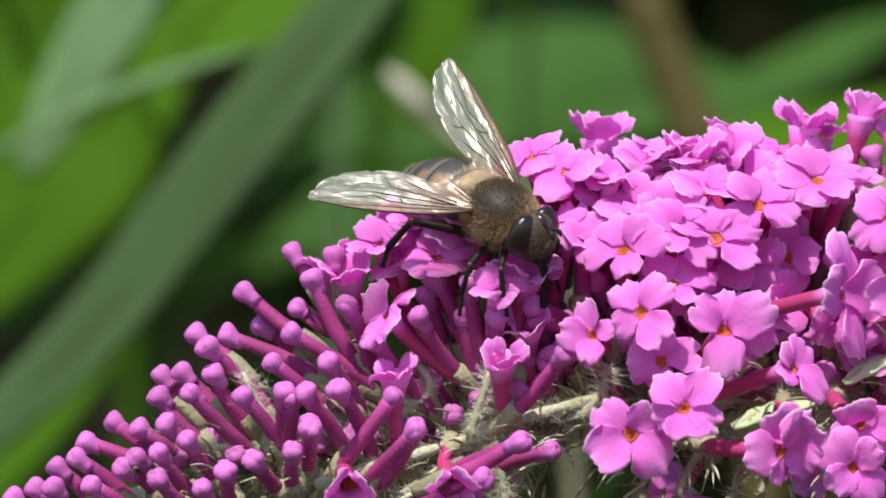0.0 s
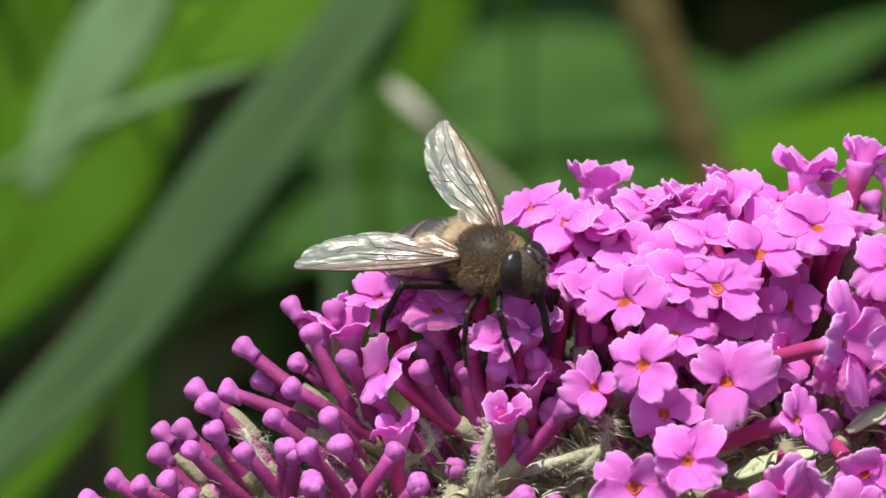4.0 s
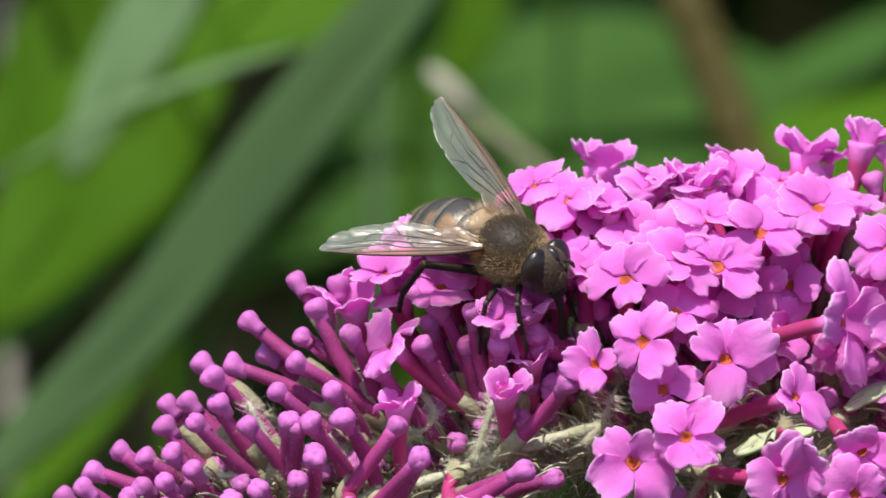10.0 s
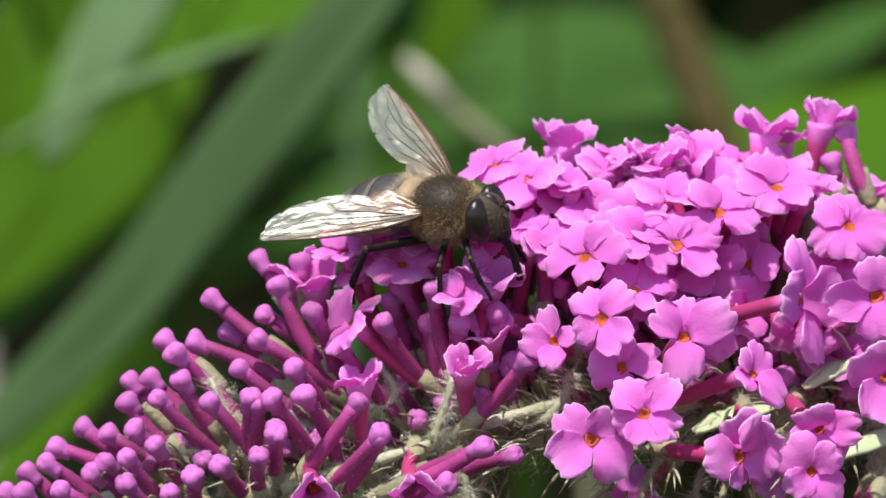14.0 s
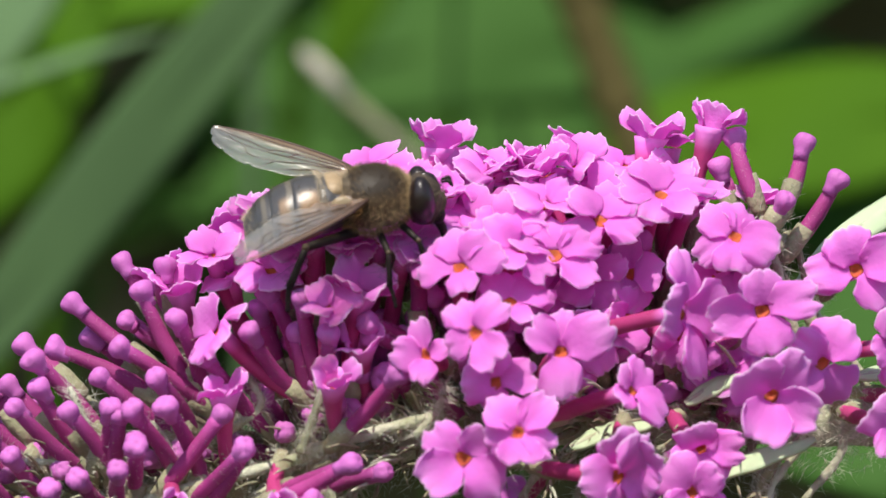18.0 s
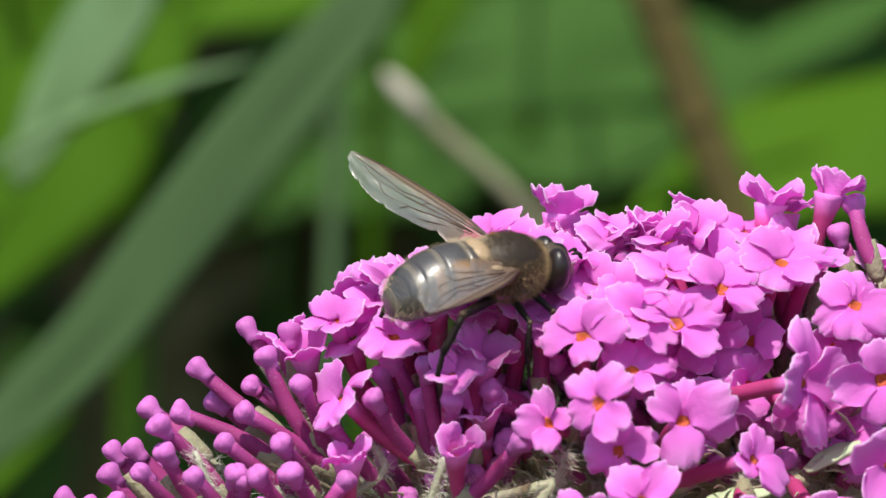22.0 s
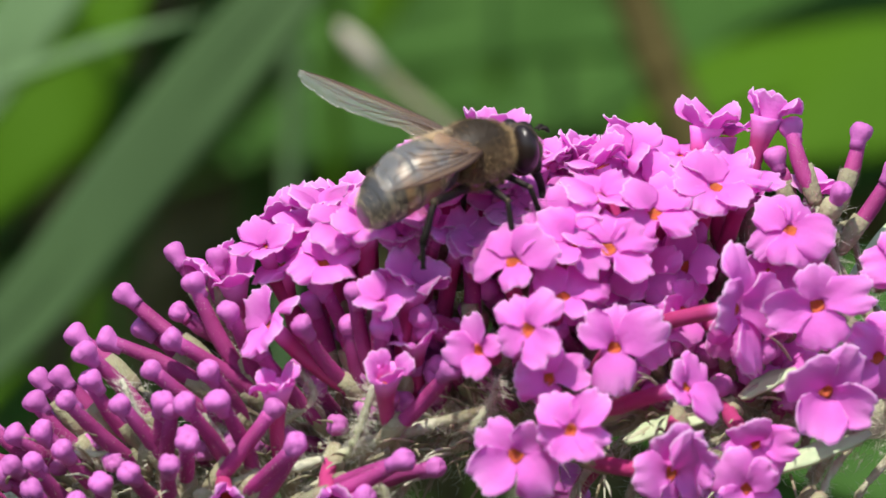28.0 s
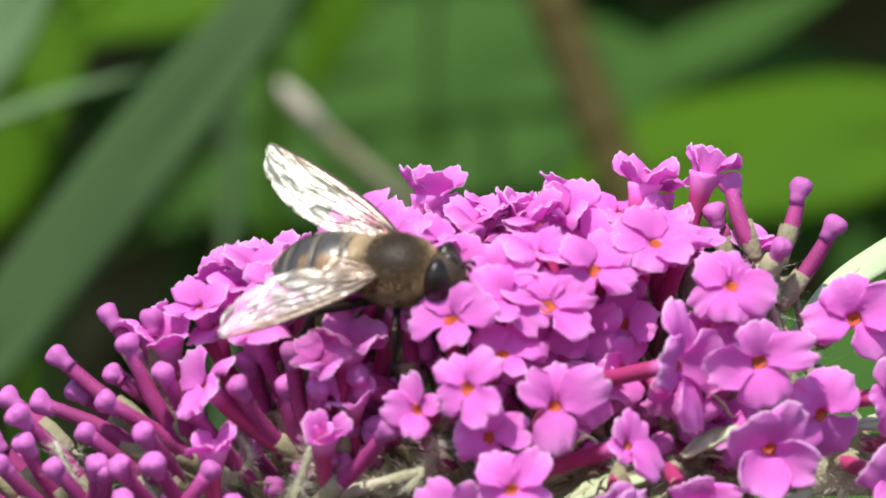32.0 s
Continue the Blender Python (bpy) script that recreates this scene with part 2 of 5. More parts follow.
lit_margin(PETAL)


def lobe_mesh(seed, length=2.5, width=2.3):
    """One petal lobe: a narrow claw at the mouth, broad and finely toothed at the end; grows along +x."""
    rnd = random.Random(seed)
    ph = [rnd.uniform(0, 6.28) for _ in range(9)]
    notch, skew = rnd.uniform(-0.04, 0.16), rnd.uniform(-0.25, 0.25)
    curl, fold, twist = rnd.uniform(-0.75, 0.3), rnd.uniform(-0.25, 0.3), rnd.uniform(-0.16, 0.16)
    shoulder = rnd.uniform(0.44, 0.56)

    def fn(u, v):
        s = math.sin((v - 0.5) * math.pi)
        w = width * 0.55 * (0.4 + 0.6 * math.sin(min(1, u * 1.25) * math.pi / 2) ** 1.5)
        end = length * (1 - shoulder + shoulder * math.cos((v - 0.5) * math.pi) ** 0.85 + 0.12 * skew * s - notch * math.exp(-(s * 3.2 - skew) ** 2)
                        + 0.04 * math.sin(4.6 * s + ph[0]) + 0.036 * math.sin(9.5 * s + ph[1]) + 0.028 * math.sin(18 * s + ph[5]))
        x = 0.36 + u * end
        y = s * w * (1 + 0.07 * math.sin(5 * u + ph[2]) + 0.04 * u * math.sin(14 * u + ph[6])) + skew * u * u * 0.5
        rim = u ** 4
        z = (0.02 + 0.30 * math.sin(2.3 * u + 0.1) + curl * u ** 2.4 + twist * u * s + 0.1 * u * math.sin(1.7 * s + ph[3])
             + rim * (0.08 * math.sin(5 * s + ph[4]) + 0.06 * math.sin(10 * s + ph[1]) + 0.035 * math.sin(19 * s + ph[8]))
             + 0.05 * s * s * math.sin(8 * u + ph[7]) + fold * s * s * u + 0.22 * (1 - u) * s * s)
        return Vector((x, y, z)), Vector((0, 0, 1))
    me = mesh_of("lobe", sheet(bmesh.new(), fn, 11, 20, 0.07), PETAL)
    # 1 along the lobe's outer edge, where the pale rim light is painted
    margin = me.attributes.new("margin", "FLOAT", "POINT")
    side = [1.0 if i == 11 or (j in (0, 20) and i > 3) else 0.0 for i in range(12) for j in range(21)]
    margin.data.foreach_set("value", side * 2)
    return me


LOBES = [lobe_mesh(k, 2.05 + 0.45 * (k % 4) / 3, 2.05 + 0.75 * (k % 5) / 4) for k in range(32)]


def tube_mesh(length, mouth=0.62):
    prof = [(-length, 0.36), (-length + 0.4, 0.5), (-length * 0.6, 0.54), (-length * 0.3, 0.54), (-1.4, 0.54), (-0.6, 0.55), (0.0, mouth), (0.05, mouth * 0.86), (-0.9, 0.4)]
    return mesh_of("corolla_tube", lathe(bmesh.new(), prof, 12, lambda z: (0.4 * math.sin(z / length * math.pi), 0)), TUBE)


def felted(bm, profile, sides, bend, squash, seed, radius=0.58, n=110, reach=0.4):
    """A lathed sleeve with short hairs standing off it."""
    rnd = random.Random(seed)
    lathe(bm, profile, sides, bend, squash)
    z0, z1 = profile[0][0], profile[-1][0]
    for _ in range(n):
        z, a = rnd.uniform(z0 + 0.2, z1), rnd.uniform(0, 2 * math.pi)
        d = Vector((math.cos(a), math.sin(a), 0))
        p = d * radius + Vector((*(bend(z) if bend else (0, 0)), z))
        q = p + (d + Vector((rnd.gauss(0, 0.4), rnd.gauss(0, 0.4), rnd.uniform(0.0, 1.2)))) * rnd.uniform(0.4, 1.0) * reach
        side = d.cross(Vector((0, 0, 1))) * 0.014
        bm.faces.new((bm.verts.new(p + side), bm.verts.new(p - side), bm.verts.new(q))).material_index = 1
    return bm


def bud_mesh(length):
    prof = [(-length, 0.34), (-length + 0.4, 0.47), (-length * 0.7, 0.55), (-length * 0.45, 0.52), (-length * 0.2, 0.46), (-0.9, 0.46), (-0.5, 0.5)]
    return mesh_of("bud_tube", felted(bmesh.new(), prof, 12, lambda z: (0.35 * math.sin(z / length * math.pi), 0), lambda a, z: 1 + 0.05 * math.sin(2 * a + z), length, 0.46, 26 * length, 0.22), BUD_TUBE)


def funnel_mesh(length):
    """A corolla that widens evenly to the mouth, for florets seen from the side."""
    prof = [(-length, 0.36), (-length + 0.4, 0.48), (-length * 0.55, 0.5), (-3.2, 0.5), (-2.2, 0.58), (-1.2, 0.74), (-0.4, 0.94), (0.0, 1.06), (0.03, 0.98), (-0.7, 0.74), (-1.6, 0.55), (-2.2, 0.36)]
    return mesh_of("corolla_tube", lathe(bmesh.new(), prof, 16, lambda z: (0.4 * math.sin(z / length * math.pi), 0), lambda a, z: 1 + 0.1 * math.cos(4 * a) * max(0.0, 1 + z / 1.6)), TUBE)


def head_mesh(k):
    """The round tip of a closed bud: four lobes folded over one another, with a crease between them."""
    rnd = random.Random(k)
    size, turn, p2, lean = 0.86 + 0.05 * (k % 5), rnd.randrange(24) * math.pi / 12, rnd.uniform(0, 6.28), rnd.uniform(-0.25, 0.25)

    def crease(a, z):
        d = abs((a + turn) % (math.pi / 2) - math.pi / 4)
        top = min(1.0, max(0.0, (z + 0.5) / 0.7))
        return 1 - 0.2 * top * math.exp(-(d / 0.16) ** 2) + 0.06 * math.sin(3 * a + p2 + 4 * z) * top
    prof = [(-1.3, 0.46), (-0.92, 0.49), (-0.64, 0.58), (-0.36, 0.74), (-0.06, 0.81), (0.2, 0.77), (0.38, 0.61), (0.47, 0.38), (0.48, 0.2), (0.40, 0.05)]
    return mesh_of("bud_head", lathe(bmesh.new(), [(z, r * (size if z > -0.7 else 1)) for z, r in prof], 24, lambda z: (lean * max(0.0, z + 0.6), 0), crease), BUD_HEAD)


TUBES = {n: tube_mesh(n) for n in (5, 6, 7, 8, 9)}
FUNNELS = {n: funnel_mesh(n) for n in (5, 6, 7, 8, 9)}
BUDS = {n: bud_mesh(n) for n in (3, 4, 5, 6, 7, 8, 9)}
HEADS = [head_mesh(k) for k in range(9)]
CALYXES = [mesh_of("calyx", felted(bmesh.new(), [(-1.3, 0.3), (-1.0, 0.5), (-0.3, 0.6), (0.7, 0.63 + 0.04 * k), (1.5, 0.62)], 12, None, lambda a, z: 1 + 0.12 * math.cos(4 * a) * (z > 0.5), k), CALYX) for k in range(2)]
THROAT_ME = mesh_of("throat", lathe(bmesh.new(), [(-0.9, 0.2), (-0.6, 0.3), (-0.02, 0.50), (0.07, 0.50), (0.02, 0.34), (-0.16, 0.16), (-0.22, 0.03)], 14, None, lambda a, z: 1 + 0.12 * math.sin(3 * a + 1) + 0.08 * math.sin(7 * a)), THROAT)

count = [0]


def wool(bm, line, r, n, seed):
    """Short felt hairs standing off a stem."""
    rnd = random.Random(seed)
    for _ in range(n):
        i = rnd.randrange(len(line) - 1)
        p = line[i].lerp(line[i + 1], rnd.random())
        d = Vector((rnd.gauss(0, 1), rnd.gauss(0, 1), rnd.gauss(0, 1))).normalized()
        p = p + d * r * 0.7
        q = p + (d + Vector((rnd.gauss(0, .5), rnd.gauss(0, .5), rnd.gauss(0, .5)))) * rnd.uniform(0.25, 1.15)
        s = d.orthogonal().normalized() * 0.02
        bm.faces.new((bm.verts.new(p + s), bm.verts.new(p - s), bm.verts.new(q))).material_index = 1


def pedicel(base, away):
    """The short woolly stalk from a floret's base down to the main stem."""
    b = Vector(base)
    a = nearest_axis(b, 3.0)
    m1 = b - Vector(away) * min(2.5, (a - b).length * 0.4)
    m2 = a.lerp(b, 0.35) + Vector((0.8, 0, 0.3))
    line = curve_points([b, m1, m2, a], 4)
    bm = sweep(bmesh.new(), line, [0.2 + 0.14 * k / 12 + 0.05 * math.sin(k * 2.3 + b.x) for k in range(13)], 7)
    wool(bm, line, 0.27, 240, int(b.x * 10 + b.z * 100))
    part("pedicel", bm, PEDICEL if count[0] % 3 else CALYX, panicle)


def facing(origin, face):
    """A pose (mm) whose z axis points along face and whose x axis lies level to the right."""
    z = Vector(face).normalized()
    x = (Vector((1, 0, 0)) - z * z.x).normalized()
    y = z.cross(x)
    m = Matrix((x, y, z)).transposed().to_4x4()
    return Matrix.Translation(Vector(origin) * MM) @ m


def floret(x, y, z, fx, fy, fz, spin=0, size=1.0, cup=10, lobes=4, length=8, turns=()):
    """An open floret: mouth at (x, y, z), facing (fx, fy, fz); cup raises the lobes in degrees;
    turns: the directions of the lobes round the mouth, (degrees, length), where they are uneven."""
    count[0] += 1
    rnd = random.Random(count[0])
    face = Vector((fx, fy, fz)).normalized()
    wide = cup >= 38
    m = facing(Vector((x, y, z)) - (face * 0.9 if wide else Vector()), face)
    ob = piece("floret", (FUNNELS if wide else TUBES)[length], panicle, m)
    turns = turns or [(spin + 360 * k / lobes + rnd.uniform(-12, 12), 1.0) for k in range(lobes)]
    for a, k in turns:
        s = size * k * rnd.uniform(0.92, 1.08) * (0.95 if wide else 1.0)
        tilt = -rnd.uniform(52, 76) if wide else -cup + rnd.uniform(-20, 20)
        lm = pose(0, 0, 0, 0, 0, a) @ pose((0.74 if wide else 0) * MM, 0, (-0.5 if wide else 0.0) * MM, rnd.uniform(-20, 20), tilt, 0) @ Matrix.Diagonal((s, s * rnd.uniform(0.85, 1.08) * (1.12 if wide else 1.0), s, 1))
        piece("lobe", LOBES[rnd.randrange(32)], ob, lm)
    piece("throat", THROAT_ME, ob, Matrix.Translation(mm(0, 0, -1.2 if wide else 0)), "orange floret throat")
    piece("calyx", CALYXES[count[0] % 2], ob, Matrix.Translation(mm(0, 0, -length + 0.6)))
    pedicel(Vector((x, y, z)) - face * (length + 0.4), face)


def bud(x, y, z, fx, fy, fz, length=6):
    """A closed bud: head at (x, y, z), pointing (fx, fy, fz)."""
    count[0] += 1
    face = Vector((fx, fy, fz)).normalized()
    ob = piece("bud", BUDS[length], panicle, frame_from((x, y, z), face, count[0] * 37))
    piece("bud_head", HEADS[count[0] % 9], ob)
    piece("calyx", CALYXES[count[0] % 2], ob, Matrix.Translation(mm(0, 0, -length + 0.6)))
    pedicel(Vector((x, y, z)) - face * (length + 0.4), face)


floret(9.5, -17.0, -6.4, -0.1, -0.95, 0.2, 40, 1, 5, 4, 8, ((125, 1.05), (55, 1.0), (205, 0.95), (310, 1.05)))
floret(6.5, -14.0, -7.9, -0.2, -0.95, 0.1, 10, 0.85, 8, 4, 8, ((100, 1.0), (172, 1.05), (262, 0.8), (20, 0.8)))
floret(8.6, -12.0, -2.4, -0.1, -0.85, 0.45, 0, 1.05, 5, 4, 8, ((95, 1.15), (165, 1.1), (40, 1.05), (275, 1.0)))
floret(10.8, -14.0, -9.5, 0.1, -0.95, 0.1, 30, 1, 5, 4, 8, ((185, 1.0), (100, 0.9), (12, 1.1), (275, 0.8)))
floret(12.2, -18.0, -12.6, 0, -1, 0.1, 55, 1, 5, 4, 8, ((122, 1.05), (48, 1.1), (338, 1.0), (272, 1.0), (190, 0.95)))
floret(8.8, -17.0, -14.2, 0, -1, 0, 20, 1.05, 5, 4, 8, ((135, 1.1), (60, 1.0), (215, 1.15), (320, 1.2)))
floret(14.9, -14.0, -7.6, 0.1, -0.9, 0.3, 15, 1.15, 5, 4, 8, ((150, 1.0), (25, 1.2), (272, 1.0), (85, 0.9)))
floret(11.7, -11.0, -4.6, 0, -0.9, 0.3, 60, 1.05, 5, 4, 7, ((32, 1.35), (120, 1.0), (210, 0.9), (300, 0.8)))
floret(11.7, -9.0, 0.1, -0.1, -0.75, 0.6, 10, 0.95, 8, 4, 8, ((160, 1.1), (15, 1.05), (82, 0.9), (255, 0.8)))
floret(14.6, -10.0, -1.5, 0.25, -0.8, 0.5, 25, 1.1, 5, 4, 8, ((35, 1.15), (320, 1.15), (155, 1.1), (98, 1.0)))
floret(21.5, -6.0, 2.3, 0.1, -0.75, 0.6, 30, 1.15, 5, 5, 8, ((110, 1.1), (178, 1.0), (250, 0.9), (318, 0.9), (30, 1.2)))
floret(19.6, -5.0, -2.7, 0, -0.9, 0.3, 0, 0.95, 10, 4, 7)
floret(17.1, -6.0, -3.1, 0, -0.8, 0.4, 40, 1, 10, 4, 7)
floret(19.3, -14.0, -10.0, 0.6, -0.7, 0.25, 35, 0.95, 10, 4, 8, ((52, 1.15), (320, 1.2), (222, 0.7), (135, 0.7)))
floret(18.5, -15.0, -15.4, 0.6, -0.75, -0.05, 0, 1, 10, 4, 8, ((78, 1.15), (180, 1.1), (340, 1.2), (260, 0.9)))
floret(23.3, -13.0, -16.4, 0.2, -0.9, -0.2, 40, 1, 15, 4, 7)
floret(2.7, -3.0, 3.9, -0.4, -0.4, 0.8, 20, 1, 20, 4, 8)
floret(5.0, -5.0, 2.9, -0.2, -0.5, 0.8, 60, 1, 15, 4, 8)
floret(7.9, -5.0, 2.3, 0, -0.45, 0.9, 10, 1, 18, 4, 8)
floret(10.4, -1.0, 3.4, 0, -0.3, 0.95, 45, 1.05, 22, 4, 8)
floret(13.7, 1.0, 4.7, 0.1, -0.1, 1, 0, 0.95, 42, 4, 8)
floret(14.1, -7.0, 1.7, 0.1, -0.6, 0.7, 30, 1, 12, 4, 8)
floret(16.7, 0.0, 3.4, 0.1, -0.3, 0.9, 15, 1.05, 20, 4, 8)
floret(17.6, -8.0, 0.7, 0.1, -0.7, 0.6, 50, 1.05, 12, 4, 8)
floret(19.6, 1.0, 4.2, 0.1, -0.3, 0.95, 70, 1, 20, 4, 8)
floret(23.7, -3.0, 2.2, 0.2, -0.5, 0.8, 20, 1, 15, 4, 8)
floret(26.2, -8.0, -0.3, 0.2, -0.8, 0.55, 20, 1.15, 5, 5, 8, ((75, 1.0), (142, 1.0), (205, 1.05), (272, 1.0), (338, 1.0), (20, 0.9)))
floret(27.8, -11.0, -4.9, 0.15, -0.95, 0.15, 0, 1.1, 5, 4, 8, ((97, 1.1), (190, 1.2), (18, 1.2), (280, 1.2)))
floret(28.3, -13.0, -10.2, 0.1, -1, -0.05, 30, 1.1, 8, 4, 8, ((52, 1.15), (138, 1.1), (248, 1.2), (340, 1.15)))
floret(31.7, -9.0, -8.2, 0.35, -0.9, 0.05, 10, 1.1, 10, 4, 8, ((62, 1.1), (140, 1.0), (310, 1.15), (228, 1.0)))
floret(34.1, -6.0, -2.3, 0.2, -0.92, 0.2, 20, 1.1, 5, 4, 8, ((115, 1.2), (187, 1.1), (22, 1.2), (308, 1.15)))
floret(36.4, -6.0, -7.2, 0.6, -0.75, 0.1, 30, 1, 15, 4, 8, ((102, 1.0), (35, 1.15), (288, 1.15), (200, 0.8)))
floret(36.4, -9.0, -12.2, 0.35, -0.9, -0.1, 45, 1, 25, 4, 8)
floret(40.1, -5.0, -10.5, 0.6, -0.7, 0, 20, 1, 35, 4, 8)
floret(22.5, -11.0, -5.1, 0.7, -0.6, 0.2, 75, 1.2, 20, 4, 8, ((95, 1.25), (192, 1.25), (22, 1.2), (302, 1.35)))
floret(23.9, -12.0, -13.6, 0.2, -0.8, -0.3, 10, 1, 35, 4, 7)
floret(19.2, -14.0, -14.3, 0, -0.9, -0.3, 30, 1, 30, 4, 7)
floret(7.3, 2.0, 6.3, 0.05, -0.05, 1, 20, 1.05, 52, 4, 7)
floret(21.3, 1.0, 7.1, 0.1, -0.1, 1, 40, 0.95, 45, 4, 7)
floret(25.3, 1.0, 7.8, 0.15, -0.1, 0.95, 0, 0.95, 50, 4, 8)
floret(13.1, 0.0, 4.6, -0.05, -0.15, 1, 30, 1, 45, 4, 8)
floret(-6.0, 2.0, -0.2, -0.5, -0.3, 0.8, 10, 0.95, 35, 4, 7)
floret(-3.9, -2.0, 0.4, -0.2, -0.4, 0.9, 40, 1, 35, 4, 8)
floret(-1.8, 1.0, 2.3, -0.2, -0.2, 1, 0, 0.8, 45, 4, 8)
floret(-2.1, -5.0, -0.4, 0, -0.6, 0.7, 60, 1, 20, 4, 8)
floret(-3.5, -6.0, -2.8, 0, -0.6, 0.7, 20, 1, 25, 4, 8)
floret(-6.0, -3.0, -3.1, -0.2, -0.5, 0.8, 50, 0.95, 30, 4, 8)
floret(-9.6, -4.0, -3.1, -0.3, -0.4, 0.85, 20, 0.9, 45, 4, 7)
floret(-11.2, -2.0, -2.3, -0.4, -0.2, 0.9, 60, 0.75, 50, 4, 7)
floret(-6.7, -8.0, -6.6, -0.75, -0.35, 0.6, 15, 1, 25, 4, 8)
floret(2.5, -9.0, -3.2, 0.1, -0.35, 0.9, 45, 1, 62, 4, 8)
floret(1.3, -6.0, -1.1, 0, -0.5, 0.8, 30, 0.95, 25, 4, 8)
floret(6.4, -8.0, -1.7, 0, -0.7, 0.7, 0, 1, 20, 4, 8)
floret(9.3, -6.0, 0.6, 0, -0.6, 0.8, 35, 1, 20, 4, 8)
floret(7.8, -3.0, 1.6, 0, -0.5, 0.9, 35, 1, 25, 4, 8)
floret(12.3, -10.0, -1.1, 0.1, -0.85, 0.4, 45, 1.05, 8, 4, 8)
floret(17.0, -3.0, 2.3, 0.1, -0.5, 0.8, 45, 1, 15, 4, 8)
floret(18.9, -5.0, 1.1, 0.1, -0.6, 0.7, 15, 1, 12, 4, 8)
floret(-6.4, -9.0, -9.5, -0.1, -0.35, 0.9, 45, 0.6, 40, 4, 8)
floret(0.6, -12.0, -8.7, -0.1, -0.6, 0.7, 20, 0.65, 45, 4, 7)
floret(5.1, 3.0, 3.9, 0, 0, 1, 20, 0.9, 40, 4, 7)
floret(22.7, 4.0, 5.5, 0, 0, 1, 20, 0.95, 25, 4, 8)
floret(16.3, 3.0, 5.1, 0, -0.1, 1, 20, 0.95, 25, 4, 8)
floret(28.3, 2.0, 1.9, 0.2, -0.2, 0.9, 20, 0.95, 30, 4, 8)
floret(2.3, -9.0, -6.5, -0.1, -0.5, 0.6, 45, 0.7, 55, 4, 8)
floret(-9.3, -12.0, -18.3, 0, -0.8, -0.4, 45, 0.8, 50, 4, 7)
floret(-2.7, -14.0, -18.2, 0, -0.8, -0.4, 45, 0.8, 50, 4, 7)
bud(-13.3, -2.0, -2.1, -0.52, 0.23, 0.82, 5)
bud(-16.5, -3.0, -4.8, -0.78, 0.16, 0.60, 7)
bud(-10.4, -3.0, -2.3, -0.10, 0.00, 1.00, 4)
bud(-11.9, -5.0, -3.9, -0.48, -0.15, 0.87, 8)
bud(-12.9, -4.0, -5.9, -0.82, -0.29, 0.49, 4)
bud(-9.5, -7.0, -5.7, -0.26, -0.54, 0.80, 7)
bud(-13.3, -6.0, -7.6, -0.79, -0.29, 0.55, 8)
bud(-17.6, -4.0, -7.8, -0.90, 0.00, 0.43, 8)
bud(-18.8, -6.0, -8.4, -0.63, -0.30, 0.72, 8)
bud(-22.0, -2.0, -10.3, -0.63, 0.00, 0.78, 4)
bud(-20.6, -3.0, -10.1, -0.70, 0.00, 0.72, 5)
bud(-18.4, -6.0, -10.2, -0.53, -0.40, 0.75, 6)
bud(-22.1, -4.0, -11.7, -0.69, -0.21, 0.70, 6)
bud(-19.9, -7.0, -11.5, -0.65, -0.46, 0.61, 8)
bud(-25.2, -2.0, -13.5, -0.83, 0.00, 0.56, 6)
bud(-23.4, -4.0, -13.9, -0.77, -0.28, 0.58, 5)
bud(-21.6, -6.0, -13.6, -0.60, -0.41, 0.68, 6)
bud(-27.0, -3.0, -14.8, -0.90, 0.00, 0.44, 7)
bud(-27.5, -5.0, -15.8, -0.74, -0.21, 0.64, 6)
bud(-28.9, -3.0, -16.4, -0.71, 0.00, 0.71, 5)
bud(-30.4, -2.0, -17.8, -0.77, 0.00, 0.64, 4)
bud(-29.0, -5.0, -17.7, -0.63, -0.30, 0.72, 4)
bud(-21.9, -8.0, -15.4, -0.51, -0.61, 0.61, 6)
bud(-21.9, -9.0, -17.2, -0.49, -0.69, 0.53, 5)
bud(-13.6, -9.0, -11.4, 0.20, -0.62, 0.76, 6)
bud(-12.3, -10.0, -11.5, -0.43, -0.59, 0.69, 8)
bud(-10.0, -11.0, -11.2, -0.32, -0.58, 0.75, 8)
bud(-11.9, -11.0, -13.5, 0.03, -0.66, 0.75, 6)
bud(-13.0, -12.0, -15.3, -0.02, -0.83, 0.55, 6)
bud(-15.6, -11.0, -15.9, -0.42, -0.77, 0.48, 6)
bud(-17.4, -10.0, -16.6, -0.17, -0.76, 0.63, 5)
bud(-18.9, -11.0, -17.7, -0.34, -0.73, 0.60, 5)
bud(-4.9, -13.0, -13.8, 0.43, -0.66, 0.62, 7)
bud(1.9, -15.0, -14.6, 0.81, -0.43, 0.40, 8)
bud(4.8, -13.0, -8.9, 0.53, -0.59, 0.60, 8)
bud(-3.7, -6.0, -3.9, -0.35, -0.31, 0.88, 7)
bud(5.6, -7.0, -1.3, -0.07, -0.19, 0.98, 6)
bud(-4.3, -5.0, -5.0, -0.26, -0.39, 0.88, 6)
bud(-15.4, -2.0, -7.0, -0.78, 0.00, 0.63, 5)
bud(-19.8, 0.0, -7.6, -0.76, 0.26, 0.60, 5)
bud(-6.4, -10.0, -11.7, 0.58, -0.31, 0.75, 7)
bud(-1.9, -7.0, -6.5, -0.28, -0.37, 0.89, 6)
bud(31.3, 2.0, 6.1, 0.28, 0.26, 0.93, 5)
bud(33.4, 0.0, 3.7, 0.55, 0.00, 0.84, 6)
bud(26.6, 1.0, 6.4, -0.30, 0.25, 0.92, 5)
bud(29.8, -2.0, 2.2, 0.40, -0.47, 0.79, 3)
bud(24.6, -9.0, -8.0, -0.39, -0.88, -0.26, 6)
